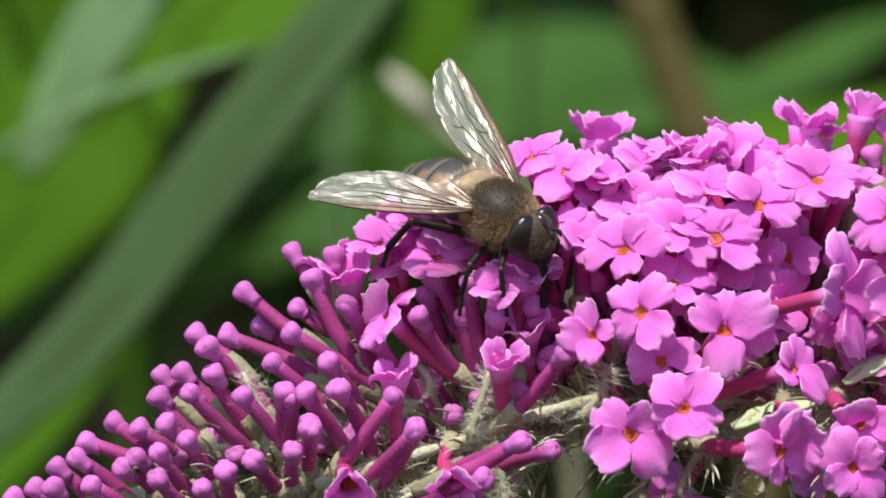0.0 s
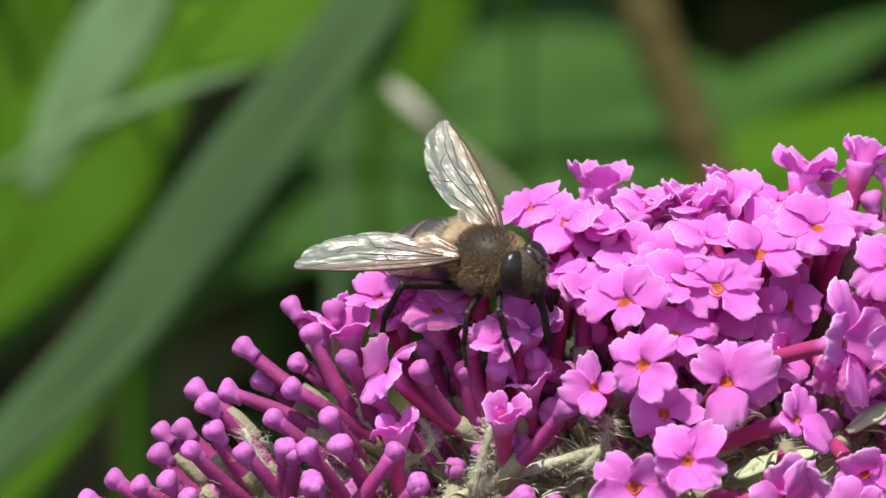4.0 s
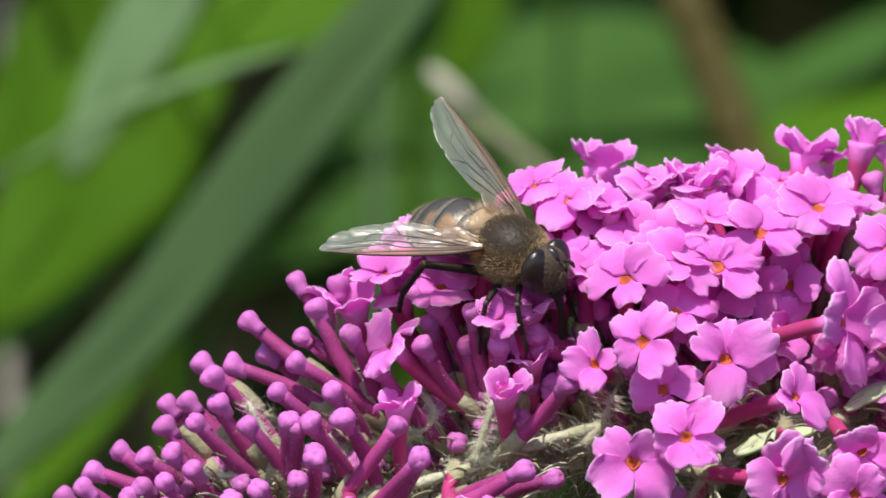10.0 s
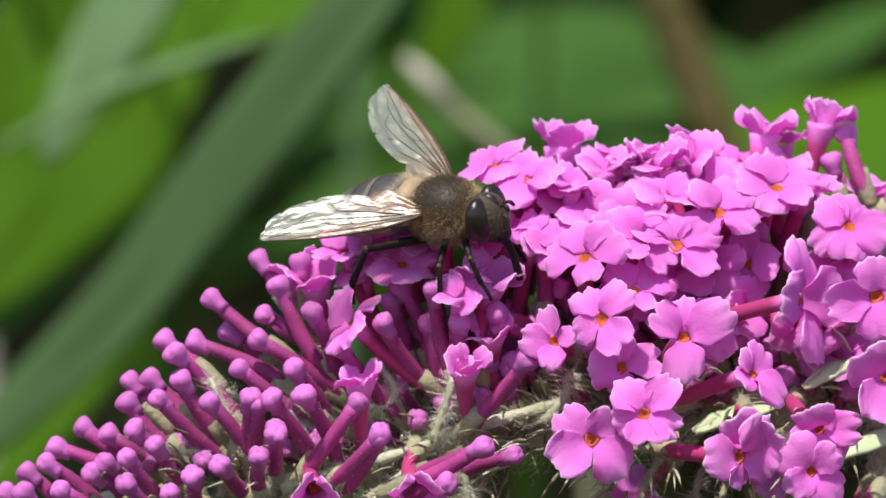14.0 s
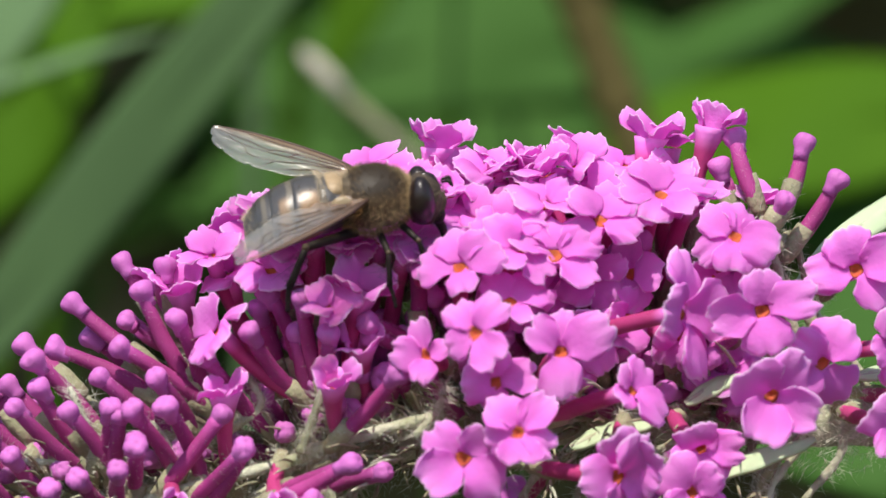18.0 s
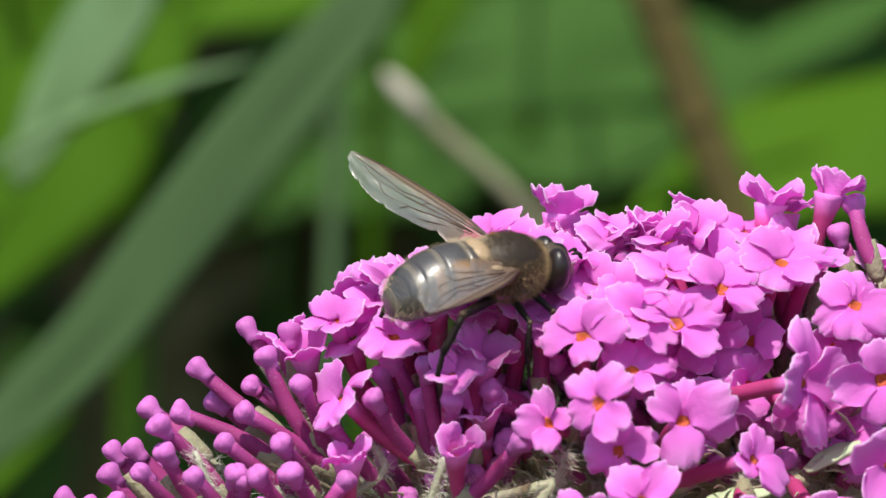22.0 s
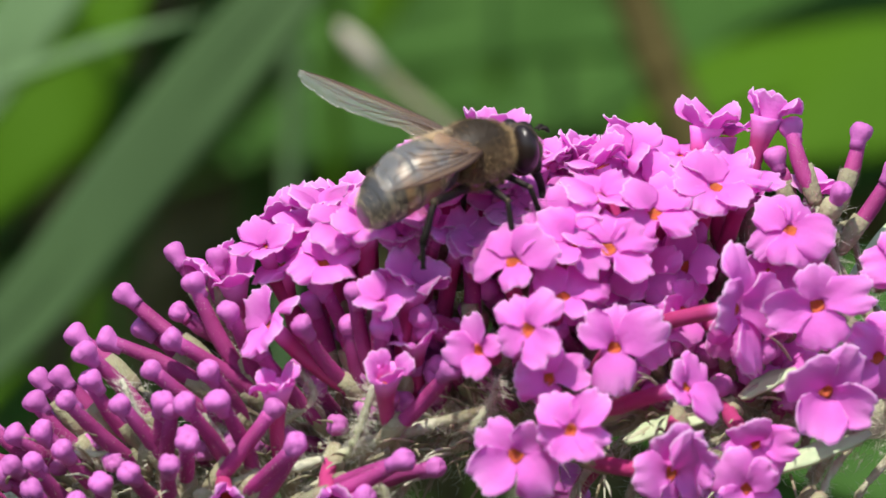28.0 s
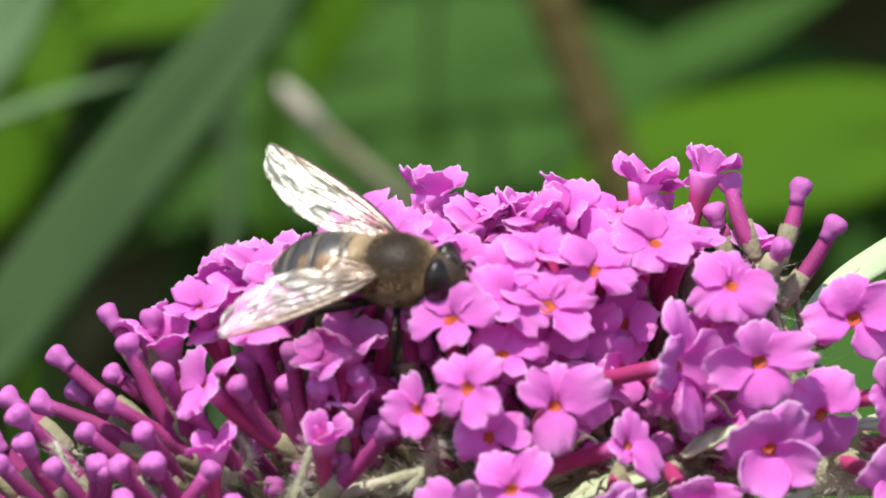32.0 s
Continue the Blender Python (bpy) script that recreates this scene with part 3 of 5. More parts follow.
bud(2.7, -9.0, -5.9, -0.58, -0.75, 0.32, 6)
bud(25.6, 1.0, 4.5, -0.29, 0.00, 0.96, 4)
bud(1.7, -14.0, -14.8, 0.71, -0.64, 0.31, 7)
bud(-5.0, -13.0, -14.0, 0.50, -0.70, 0.51, 7)
bud(-13.0, -9.0, -11.8, 0.11, -0.65, 0.75, 6)
bud(-11.9, -12.0, -13.7, 0.08, -0.84, 0.54, 6)
bud(-31.9, -2.0, -18.5, -0.76, 0.00, 0.65, 4)
bud(-31.0, -5.0, -19.3, -0.79, -0.31, 0.53, 4)
bud(-26.4, -7.0, -17.6, -0.64, -0.51, 0.58, 5)
bud(-24.4, -6.0, -16.5, -0.67, -0.49, 0.56, 5)
bud(23.3, -8.0, -8.0, -0.46, -0.88, 0.13, 7)
bud(-1.5, -9.0, -4.3, -0.21, -0.42, 0.88, 8)
bud(-4.9, -9.0, -6.5, -0.51, -0.55, 0.66, 8)
bud(0.3, -10.0, -6.5, -0.04, -0.61, 0.79, 8)
bud(2.9, -8.0, -6.5, -0.73, -0.64, 0.24, 6)
bud(-7.8, -8.0, -8.0, -0.57, -0.46, 0.68, 8)
bud(-14.5, -7.0, -9.5, -0.72, -0.35, 0.60, 7)
bud(-16.4, -8.0, -11.7, -0.52, -0.40, 0.76, 6)
bud(-10.8, -8.0, -9.5, -0.42, -0.57, 0.71, 6)
bud(-0.5, -14.0, -17.1, 0.78, -0.53, 0.34, 7)
bud(3.9, -12.0, -15.3, 0.77, -0.57, 0.29, 6)
bud(-20.1, -8.0, -14.6, -0.51, -0.61, 0.61, 6)
bud(-23.5, -6.0, -15.8, -0.69, -0.48, 0.54, 5)
floret(-2.7, 1.0, 1.7, -0.2, -0.2, 0.95, 60, 0.95, 40, 4, 8)
floret(-7.3, -4.0, -1.9, -0.4, -0.5, 0.75, 10, 0.95, 30, 4, 8)
floret(-0.4, -7.0, -0.3, 0, -0.6, 0.75, 10, 1, 25, 4, 8)
floret(-0.6, -3.0, -0.6, -0.15, -0.45, 0.9, 10, 1, 18, 4, 9)
floret(1.2, -5.0, -1.1, -0.1, -0.5, 0.85, 50, 1, 15, 4, 9)
floret(3.6, -5.0, -0.7, 0.05, -0.5, 0.85, 30, 1, 15, 4, 9)
floret(5.2, -7.0, -1.3, 0.1, -0.55, 0.8, 0, 1, 12, 4, 9)
floret(-2.6, -1.0, 0.3, -0.2, -0.3, 0.95, 70, 1, 20, 4, 8)
floret(-4.4, -2.0, -0.8, -0.25, -0.4, 0.9, 15, 1, 18, 4, 8)
floret(0.3, -10.0, -5.1, -0.05, -0.6, 0.75, 40, 0.8, 25, 4, 8)


def filler(n, seed):
    """More buds and florets on the far side and underneath, the same kind as in front."""
    rnd = random.Random(seed)
    for k in range(n):
        i = rnd.randrange(14, 66)
        a = AXIS[i]
        ang = rnd.uniform(-0.35, 1.25) * math.pi * 0.5 if k % 2 else rnd.uniform(2.2, 3.4)
        out = Vector((-0.35, math.cos(ang), math.sin(ang) if k % 2 else -abs(math.sin(ang)) - 0.6)).normalized()
        r = 9 + 8 * min(1, (i - 10) / 28)
        p = a + out * r * rnd.uniform(0.8, 1.0)
        if (p.x < 0 and out.z > -0.2) or (out.y < 0 and p.z > -20) or (p.z > -9 and p.x > 20) or p.x > 44:
            continue
        if p.x < 0:
            bud(p.x, p.y, p.z, *out, rnd.choice((5, 6, 7)))
        else:
            floret(p.x, p.y, p.z, *out, rnd.randrange(90), 1.0, 18, 4, 7)


filler(70, 21)


def inner_tubes(n, seed, first=20, last=52, reach=1.0):
    """Shorter buds crowded between the outer ones, half hidden among them."""
    rnd = random.Random(seed)
    for k in range(n):
        i = rnd.randrange(first, last)
        ang = rnd.uniform(1.95, 3.35)
        out = Vector((rnd.uniform(-0.75, -0.1), math.cos(ang), math.sin(ang) + 0.35)).normalized()
        r = reach * (4.2 + 4.2 * min(1, (i - 12) / 25)) * rnd.uniform(0.75, 1.05)
        p = AXIS[i] + out * r + Vector((-1.5, 0, 0))
        bud(p.x, p.y, p.z, *out, rnd.choice((4, 5, 6)))


inner_tubes(34, 31)
inner_tubes(44, 45, 34, 52, 1.05)


def bracts(seed, n):
    """Thin woolly bract tips and calyx teeth among the floret bases."""
    rnd = random.Random(seed)
    for k in range(n):
        i = rnd.randrange(18, 50)
        ang = rnd.uniform(0.7, 1.55) * math.pi * 0.5 + math.pi * 0.5
        out = Vector((rnd.uniform(-0.9, 0.3), math.cos(ang), math.sin(ang))).normalized()
        p = AXIS[i] + Vector((0, math.cos(ang), math.sin(ang))) * rnd.uniform(2.0, 8.5)
        q = p + out * rnd.uniform(1.8, 4.6)
        bm = sweep(bmesh.new(), curve_points([p, p.lerp(q, 0.5) + Vector((0, 0, 0.2)), q], 3), [0.09, 0.11, 0.11, 0.10, 0.08, 0.05, 0.02], 6)
        part("bract", bm, WOOL if k % 2 else CALYX, panicle)


bracts(7, 330)


def inner_florets(n, seed):
    """A deeper layer of buds and florets, half hidden behind the outer ones."""
    rnd = random.Random(seed)
    for k in range(n):
        x = rnd.uniform(5, 27)
        z = rnd.uniform(-9.5, 0.5) - 0.12 * max(0.0, x - 20)
        y = -3.5 - 3.0 * max(0.0, min(1.0, (1.0 - z) / 8.0)) + rnd.uniform(-1, 1)
        face = (rnd.uniform(-0.5, 0.6), -0.8, rnd.uniform(-0.2, 0.6))
        if k % 4:
            bud(x, y, z, *face, 6)
        else:
            floret(x, y, z, *face, rnd.randrange(90), 0.95, 14, 4, 5)


inner_florets(40, 77)


def ridge_florets(n, seed):
    """Florets crowded along the top of the spike, turned every way."""
    rnd = random.Random(seed)
    for k in range(n):
        x = 3.5 + 21.5 * (k + rnd.uniform(0.1, 0.9)) / n
        z = 3.6 - 0.004 * (x - 14) ** 2 + rnd.uniform(-1.3, 0.7)
        floret(x, rnd.uniform(-4.5, 3.0), z, rnd.uniform(-0.5, 0.5), rnd.uniform(-0.7, 0.1), 0.8, rnd.randrange(90), 0.9, rnd.choice((12, 28, 45)), 4, 7)


ridge_florets(15, 12)


def stem_wool(n, seed):
    """Pale felt and loose fibres among the floret bases."""
    rnd = random.Random(seed)
    verts, faces = [], []
    for _ in range(n):
        a = AXIS[rnd.randrange(20, 56)]
        ang = rnd.uniform(0.45, 1.65) * math.pi * 0.5 + math.pi * 0.5
        ring = Vector((0, math.cos(ang), math.sin(ang)))
        p = a + ring * rnd.uniform(1.0, 4.2) + Vector((rnd.uniform(-2, 2), 0, 0))
        d = (ring + Vector((rnd.gauss(-0.5, 0.5), rnd.gauss(0, 0.4), rnd.gauss(0, 0.4)))).normalized()
        length = rnd.uniform(0.35, 1.3)
        side = d.orthogonal().normalized()
        mid = p + d * length * 0.5 + side * length * rnd.uniform(-0.12, 0.12)
        i = len(verts)
        w = rnd.uniform(0.008, 0.018)
        verts += [(p + side * w) * MM, (p - side * w) * MM, (mid - side * w * 0.8) * MM, (mid + side * w * 0.8) * MM, (p + d * length) * MM]
        faces += [(i, i + 1, i + 2, i + 3), (i + 3, i + 2, i + 4)]
    me = bpy.data.meshes.new("stem_wool")
    me.from_pydata(verts, [], faces)
    me.materials.append(FELT)
    tagged(piece("stem_wool", me, panicle, None, "pale woolly felt on the flower stems"), kind="stuff")


stem_wool(10000, 5)


def spike_leaf(points, width, face=(0, -0.6, 0.9)):
    """A small felted leaf growing from the flower stem."""
    pts = curve_points(points, 8)
    n = len(pts) - 1
    f = Vector(face).normalized()

    def fn(u, v):
        i = min(n, int(round(u * n)))
        d = (pts[min(i + 1, n)] - pts[max(i - 1, 0)]).normalized()
        side = d.cross(f).normalized()
        nrm = side.cross(d).normalized()
        s = v * 2 - 1
        w = width * 0.5 * max(0.04, math.sin(math.pi * (0.06 + 0.9 * u)) ** 0.7)
        return pts[i] + side * (w * s) + nrm * (-0.25 * w * abs(s) + 0.03 * width * math.sin(u * 17 + 3 * s)), nrm
    ob = part("leaf", sheet(bmesh.new(), fn, n, 8, 0.2), YOUNG_LEAF, panicle, "pale felted green leaf")
    part("midrib", sweep(bmesh.new(), [p - fn(i / n, 0.5)[1] * 0.1 for i, p in enumerate(pts)], [0.22 * (1.1 - k / n) + 0.04 for k in range(n + 1)], 6), WOOL, ob)


def stalk(points, r):
    pts = curve_points(points, 6)
    bm = sweep(bmesh.new(), pts, [r * (1.0 - 0.25 * k / len(pts)) + 0.04 * math.sin(k * 2.1) for k in range(len(pts))], 8)
    wool(bm, pts, r, 420, int(pts[0].x * 10))
    part("branchlet", bm, WOOL, panicle)


spike_leaf([(30.2, 3.0, -4.8), (33.8, 6.0, -0.7), (38.1, 9.0, 2.2), (42.1, 12.0, 3.8), (47.8, 16.0, 5.0)], 2.3, face=(0.3, -0.5, 0.9))
spike_leaf([(15.8, -7.0, -13.8), (18.3, -7.0, -12.6), (21.3, -7.0, -12.2)], 1.7, face=(0, -0.6, 0.9))
spike_leaf([(23.1, -8.0, -10.9), (24.9, -8.0, -9.7), (26.7, -8.0, -9.1)], 1.5, face=(0, -0.6, 0.9))
spike_leaf([(34.3, -2.0, -9.2), (37.8, 0.0, -8.7), (41.6, 2.0, -8.7)], 1.8, face=(0, -0.6, 0.9))
spike_leaf([(40.1, 4.0, -8.8), (44.4, 8.0, -10.6), (50.9, 12.0, -13.1)], 4.1, face=(0.2, -0.7, 0.8))
spike_leaf([(24.2, -9.0, -15.7), (27.5, -8.0, -14.4), (31.6, -6.0, -13.2)], 1.7, face=(0, -0.6, 0.9))
stalk([(19.2, -4.0, -5.9), (19.7, -4.0, -7.0), (19.6, -4.0, -8.5), (19.3, -4.0, -9.8)], 0.26)
stalk([(21.8, -3.0, -6.6), (22.3, -3.0, -8.1), (22.3, -3.0, -10.3), (22.8, -3.0, -11.4)], 0.30)
stalk([(28.3, 2.0, -16.8), (29.8, 2.0, -14.5), (31.6, 2.0, -12.8), (32.7, 2.0, -11.5)], 0.48)
stalk([(21.4, -1.0, -11.6), (17.7, -1.0, -12.0), (14.0, -1.0, -11.9)], 0.41)
stalk([(26.1, -2.0, -7.3), (24.3, -2.0, -9.2), (23.2, -2.0, -10.7)], 0.37)
stalk([(-1.7, -8.0, -14.4), (2.6, -8.0, -13.1), (7.7, -8.0, -11.7)], 0.44)
stalk([(0.0, -7.0, -12.1), (3.7, -7.0, -12.7), (5.9, -7.0, -12.3)], 0.30)
stalk([(-11.6, -8.0, -17.6), (-8.2, -8.0, -16.5), (-4.9, -8.0, -15.6), (-0.4, -8.0, -14.3)], 0.44)
stalk([(-1.5, -9.0, -14.3), (-0.8, -9.0, -12.4), (-0.1, -9.0, -10.2)], 0.33)
stalk([(5.9, -9.0, -13.2), (7.3, -9.0, -11.3), (7.7, -9.0, -9.8)], 0.30)
stalk([(0.3, -10.0, -15.4), (0.7, -10.0, -17.6), (0.8, -10.0, -19.1)], 0.33)
stalk([(-8.6, -6.0, -16.5), (-10.1, -6.0, -13.9), (-11.6, -6.0, -11.7)], 0.30)
stalk([(-6.4, -6.0, -13.2), (-4.1, -6.0, -11.3), (-4.9, -6.0, -9.5)], 0.30)
stalk([(-14.6, -6.0, -13.9), (-15.7, -6.0, -11.7), (-16.4, -6.0, -10.2)], 0.26)
stalk([(-16.8, -5.0, -15.1), (-19.4, -5.0, -15.1), (-21.3, -5.0, -14.3)], 0.26)

# ---- the drone fly ----
def tapered(p0, p1, r0, r1, sides=8):
    return sweep(bmesh.new(), [Vector(p0).lerp(Vector(p1), k / 4) for k in range(5)], [r0 + (r1 - r0) * k / 4 for k in range(5)], sides)


def ball(bm, cx, cy, cz, rx, ry, rz, n=20, shape=None):
    made = bmesh.ops.create_uvsphere(bm, u_segments=n + 8, v_segments=n, radius=1.0)["verts"]
    for v in made:
        p = v.co.copy()
        if shape:
            p = shape(p)
        v.co = (cx + p.x * rx, cy + p.y * ry, cz + p.z * rz)
    return bm


def abdomen_material():
    """Glossy black plates with orange flanks in front and narrow pale hind margins."""
    m = material("abdomen", (0.045, 0.042, 0.040), 0.36, 0.9, 0.4, 5000, (0.075, 0.066, 0.055), 0.5, 500, 0.12, coat=0.1)
    nt = m.node_tree
    n, link = nt.nodes, nt.links.new
    bsdf = n["Principled BSDF"]
    old = bsdf.inputs["Base Color"].links[0].from_socket
    co = n.new("ShaderNodeTexCoord")
    sep = n.new("ShaderNodeSeparateXYZ")
    link(co.outputs["Object"], sep.inputs[0])

    def math_node(op, a, b=None, c=None):
        k = n.new("ShaderNodeMath")
        k.operation = op
        for i, v in enumerate((a, b, c)):
            if v is None:
                continue
            if isinstance(v, float):
                k.inputs[i].default_value = v
            else:
                link(v, k.inputs[i])
        return k.outputs[0]

    def band(centre, width):
        d = math_node("ABSOLUTE", math_node("SUBTRACT", sep.outputs["X"], centre * MM))
        r = n.new("ShaderNodeMapRange")
        r.interpolation_type = "SMOOTHSTEP"
        r.inputs["From Min"].default_value, r.inputs["From Max"].default_value = width * MM, width * 0.4 * MM
        link(d, r.inputs["Value"])
        return r.outputs["Result"]

    side = n.new("ShaderNodeMapRange")
    side.interpolation_type = "SMOOTHSTEP"
    side.inputs["From Min"].default_value, side.inputs["From Max"].default_value = 1.0 * MM, 1.6 * MM
    link(math_node("ABSOLUTE", sep.outputs["Y"]), side.inputs["Value"])
    patch = math_node("MULTIPLY", math_node("MULTIPLY", side.outputs["Result"], math_node("MAXIMUM", band(-2.0, 0.85), math_node("MULTIPLY", band(-3.6, 0.45), 0.75))), 0.52)
    mix = n.new("ShaderNodeMix")
    mix.data_type = "RGBA"
    link(patch, mix.inputs[0])
    link(old, mix.inputs[6])
    mix.inputs[7].default_value = (0.50, 0.27, 0.09, 1)
    rim = math_node("MAXIMUM", math_node("MAXIMUM", band(-3.2, 0.26), band(-4.9, 0.22)), math_node("MAXIMUM", band(-1.25, 0.25), band(-6.2, 0.12)))
    mix2 = n.new("ShaderNodeMix")
    mix2.data_type = "RGBA"
    link(math_node("MULTIPLY", rim, 0.25), mix2.inputs[0])
    link(mix.outputs[2], mix2.inputs[6])
    mix2.inputs[7].default_value = (0.38, 0.31, 0.2, 1)
    link(mix2.outputs[2], bsdf.inputs["Base Color"])
    return m


def wing_material(side):
    """Clear membrane with a satin sheen, stained amber towards the hinge and along the stiff front edge."""
    m = bpy.data.materials.new("wing_membrane")
    m.use_nodes = True
    n, link = m.node_tree.nodes, m.node_tree.links.new
    bsdf = n["Principled BSDF"]
    bsdf.inputs["Roughness"].default_value = 0.42
    bsdf.inputs["Specular IOR Level"].default_value = 0.8
    co = n.new("ShaderNodeTexCoord")
    stretch = n.new("ShaderNodeMapping")
    stretch.inputs["Scale"].default_value = (0.3, 1.0, 1.0)
    link(co.outputs["Object"], stretch.inputs["Vector"])
    noise_t = n.new("ShaderNodeTexNoise")
    noise_t.inputs["Scale"].default_value, noise_t.inputs["Detail"].default_value = 1700, 3
    link(stretch.outputs["Vector"], noise_t.inputs["Vector"])
    bmp = n.new("ShaderNodeBump")
    bmp.inputs["Strength"].default_value, bmp.inputs["Distance"].default_value = 0.7, 0.0002
    link(noise_t.outputs["Fac"], bmp.inputs["Height"])
    link(bmp.outputs["Normal"], bsdf.inputs["Normal"])
    sep = n.new("ShaderNodeSeparateXYZ")
    link(co.outputs["Object"], sep.inputs[0])

    def ramp(socket, lo, hi, to=1.0):
        r = n.new("ShaderNodeMapRange")
        r.interpolation_type = "SMOOTHSTEP"
        r.inputs["From Min"].default_value, r.inputs["From Max"].default_value = lo * MM, hi * MM
        r.inputs["To Max"].default_value = to
        link(socket, r.inputs["Value"])
        return r.outputs["Result"]
    stain = n.new("ShaderNodeMath")
    stain.operation = "MAXIMUM"
    link(ramp(sep.outputs["X"], 5.0, 0.3, 0.8), stain.inputs[0])
    link(ramp(sep.outputs["Y"], 0.3 * side, -0.6 * side, 0.8), stain.inputs[1])
    tint = n.new("ShaderNodeMix")
    tint.data_type = "RGBA"
    tint.inputs[6].default_value, tint.inputs[7].default_value = (0.965, 0.945, 0.90, 1), (0.72, 0.54, 0.36, 1)
    link(stain.outputs[0], tint.inputs[0])
    body = n.new("ShaderNodeMix")
    body.data_type = "RGBA"
    body.inputs[6].default_value, body.inputs[7].default_value = (0.82, 0.79, 0.74, 1), (0.52, 0.30, 0.13, 1)
    link(stain.outputs[0], body.inputs[0])
    link(body.outputs[2], bsdf.inputs["Base Color"])
    clear = n.new("ShaderNodeBsdfTransparent")
    link(tint.outputs[2], clear.inputs["Color"])
    sh = n.new("ShaderNodeMixShader")
    cover = n.new("ShaderNodeMapRange")
    cover.inputs["To Min"].default_value, cover.inputs["To Max"].default_value = 0.085, 0.22
    link(stain.outputs[0], cover.inputs["Value"])
    link(cover.outputs[0], sh.inputs[0])
    link(clear.outputs[0], sh.inputs[1])
    link(bsdf.outputs[0], sh.inputs[2])
    gloss = n.new("ShaderNodeBsdfGlossy")
    gloss.inputs["Roughness"].default_value = 0.33
    link(bmp.outputs["Normal"], gloss.inputs["Normal"])
    lay = n.new("ShaderNodeLayerWeight")
    lay.inputs["Blend"].default_value = 0.35
    amount = n.new("ShaderNodeMapRange")
    amount.inputs["To Min"].default_value, amount.inputs["To Max"].default_value = 0.055, 0.19
    link(lay.outputs["Facing"], amount.inputs["Value"])
    top = n.new("ShaderNodeMixShader")
    link(amount.outputs[0], top.inputs[0])
    link(sh.outputs[0], top.inputs[1])
    link(gloss.outputs[0], top.inputs[2])
    link(top.outputs[0], n["Material Output"].inputs["Surface"])
    return m


THORAX = material("thorax", (0.09, 0.058, 0.03), 0.5, 0.25, 0.3, 9000, (0.07, 0.045, 0.024), 0.4, 400, 0.12, tip=((0.036, 0.026, 0.017), 0.65, 1.4))
SCUTELLUM = material("scutellum", (0.46, 0.34, 0.20), 0.45, 0.4, 0.3, 3000, (0.22, 0.13, 0.06), 0.4, 700, 0.4)
PALE_PILE = material("pale_pile", (0.62, 0.51, 0.36), 0.7, 0.3, 0.2, 4000, (0.45, 0.34, 0.2), 0.4, 900)
SCALE = material("wing_scale", (0.40, 0.32, 0.20), 0.4, 0.5, 0.2, 3000, (0.5, 0.36, 0.2), 0.4, 700, 0.3, 0.3)
PILE = material("golden_pile", (0.52, 0.37, 0.20), 0.7, 0.3, 0.2, 4000, (0.36, 0.24, 0.12), 0.4, 900)
DUSK = material("dusky_pile", (0.12, 0.078, 0.042), 0.6, 0.3, 0.2, 4000, None, 0.3, 900)
ABDOMEN = abdomen_material()
EYE = material("compound_eye", (0.016, 0.011, 0.010), 0.28, 0.5, 0.2, 9000, (0.03, 0.016, 0.012), 0.3, 900, 0.15)
FACE = material("face", (0.05, 0.037, 0.026), 0.7, 0.3, 0.3, 4000, (0.10, 0.07, 0.045), 0.5, 900, 0.5)
BLACK = material("black_chitin", (0.016, 0.012, 0.011), 0.5, 0.2, 0.3, 4000, (0.03, 0.02, 0.015), 0.3, 900, 0.3)
KNEE = material("pale_knee", (0.09, 0.06, 0.035), 0.5, 0.4, 0.2, 4000, None, 0.3, 900)
VEIN = material("wing_vein", (0.07, 0.038, 0.025), 0.5, 0.4, 0.2, 4000, None, 0.2, 900)
WINGS = {side: wing_material(side) for side in (-1, 1)}

fly = new("drone_fly")
tagged(fly, "brown and black drone fly with clear wings feeding on the florets", "fly")


def hairs(name, parent, centre, radii, n, length, where, seed, lean=(-0.4, 0, 0), mat=None):
    """Fine pile: thin pointed blades standing on an ellipsoid where where(p) holds."""
    rnd = random.Random(seed)
    bm = bmesh.new()
    c, rr = Vector(centre), Vector(radii)
    made = 0
    while made < n:
        d = Vector((rnd.gauss(0, 1), rnd.gauss(0, 1), rnd.gauss(0, 1))).normalized()
        if not where(d):
            continue
        made += 1
        p = c + Vector((d.x * rr.x, d.y * rr.y, d.z * rr.z))
        nrm = Vector((d.x / rr.x, d.y / rr.y, d.z / rr.z)).normalized()
        g = (nrm + Vector(lean) * rnd.uniform(0.4, 1.2) + Vector((rnd.gauss(0, .25), rnd.gauss(0, .25), rnd.gauss(0, .25)))).normalized() * length * rnd.uniform(0.6, 1.2)
        s = g.orthogonal().normalized() * 0.010
        t = s.cross(g).normalized() * 0.010
        a, b, e, q = bm.verts.new(p + s), bm.verts.new(p - s), bm.verts.new(p + t), bm.verts.new(p + g)
        bm.faces.new((a, b, q))
        bm.faces.new((b, e, q))
        bm.faces.new((e, a, q))
    part(name, bm, mat or PILE, parent, "fine soft pile", smooth=False)


def dome(p):
    return Vector((p.x, p.y, p.z * (1.0 if p.z > 0 else 0.85)))


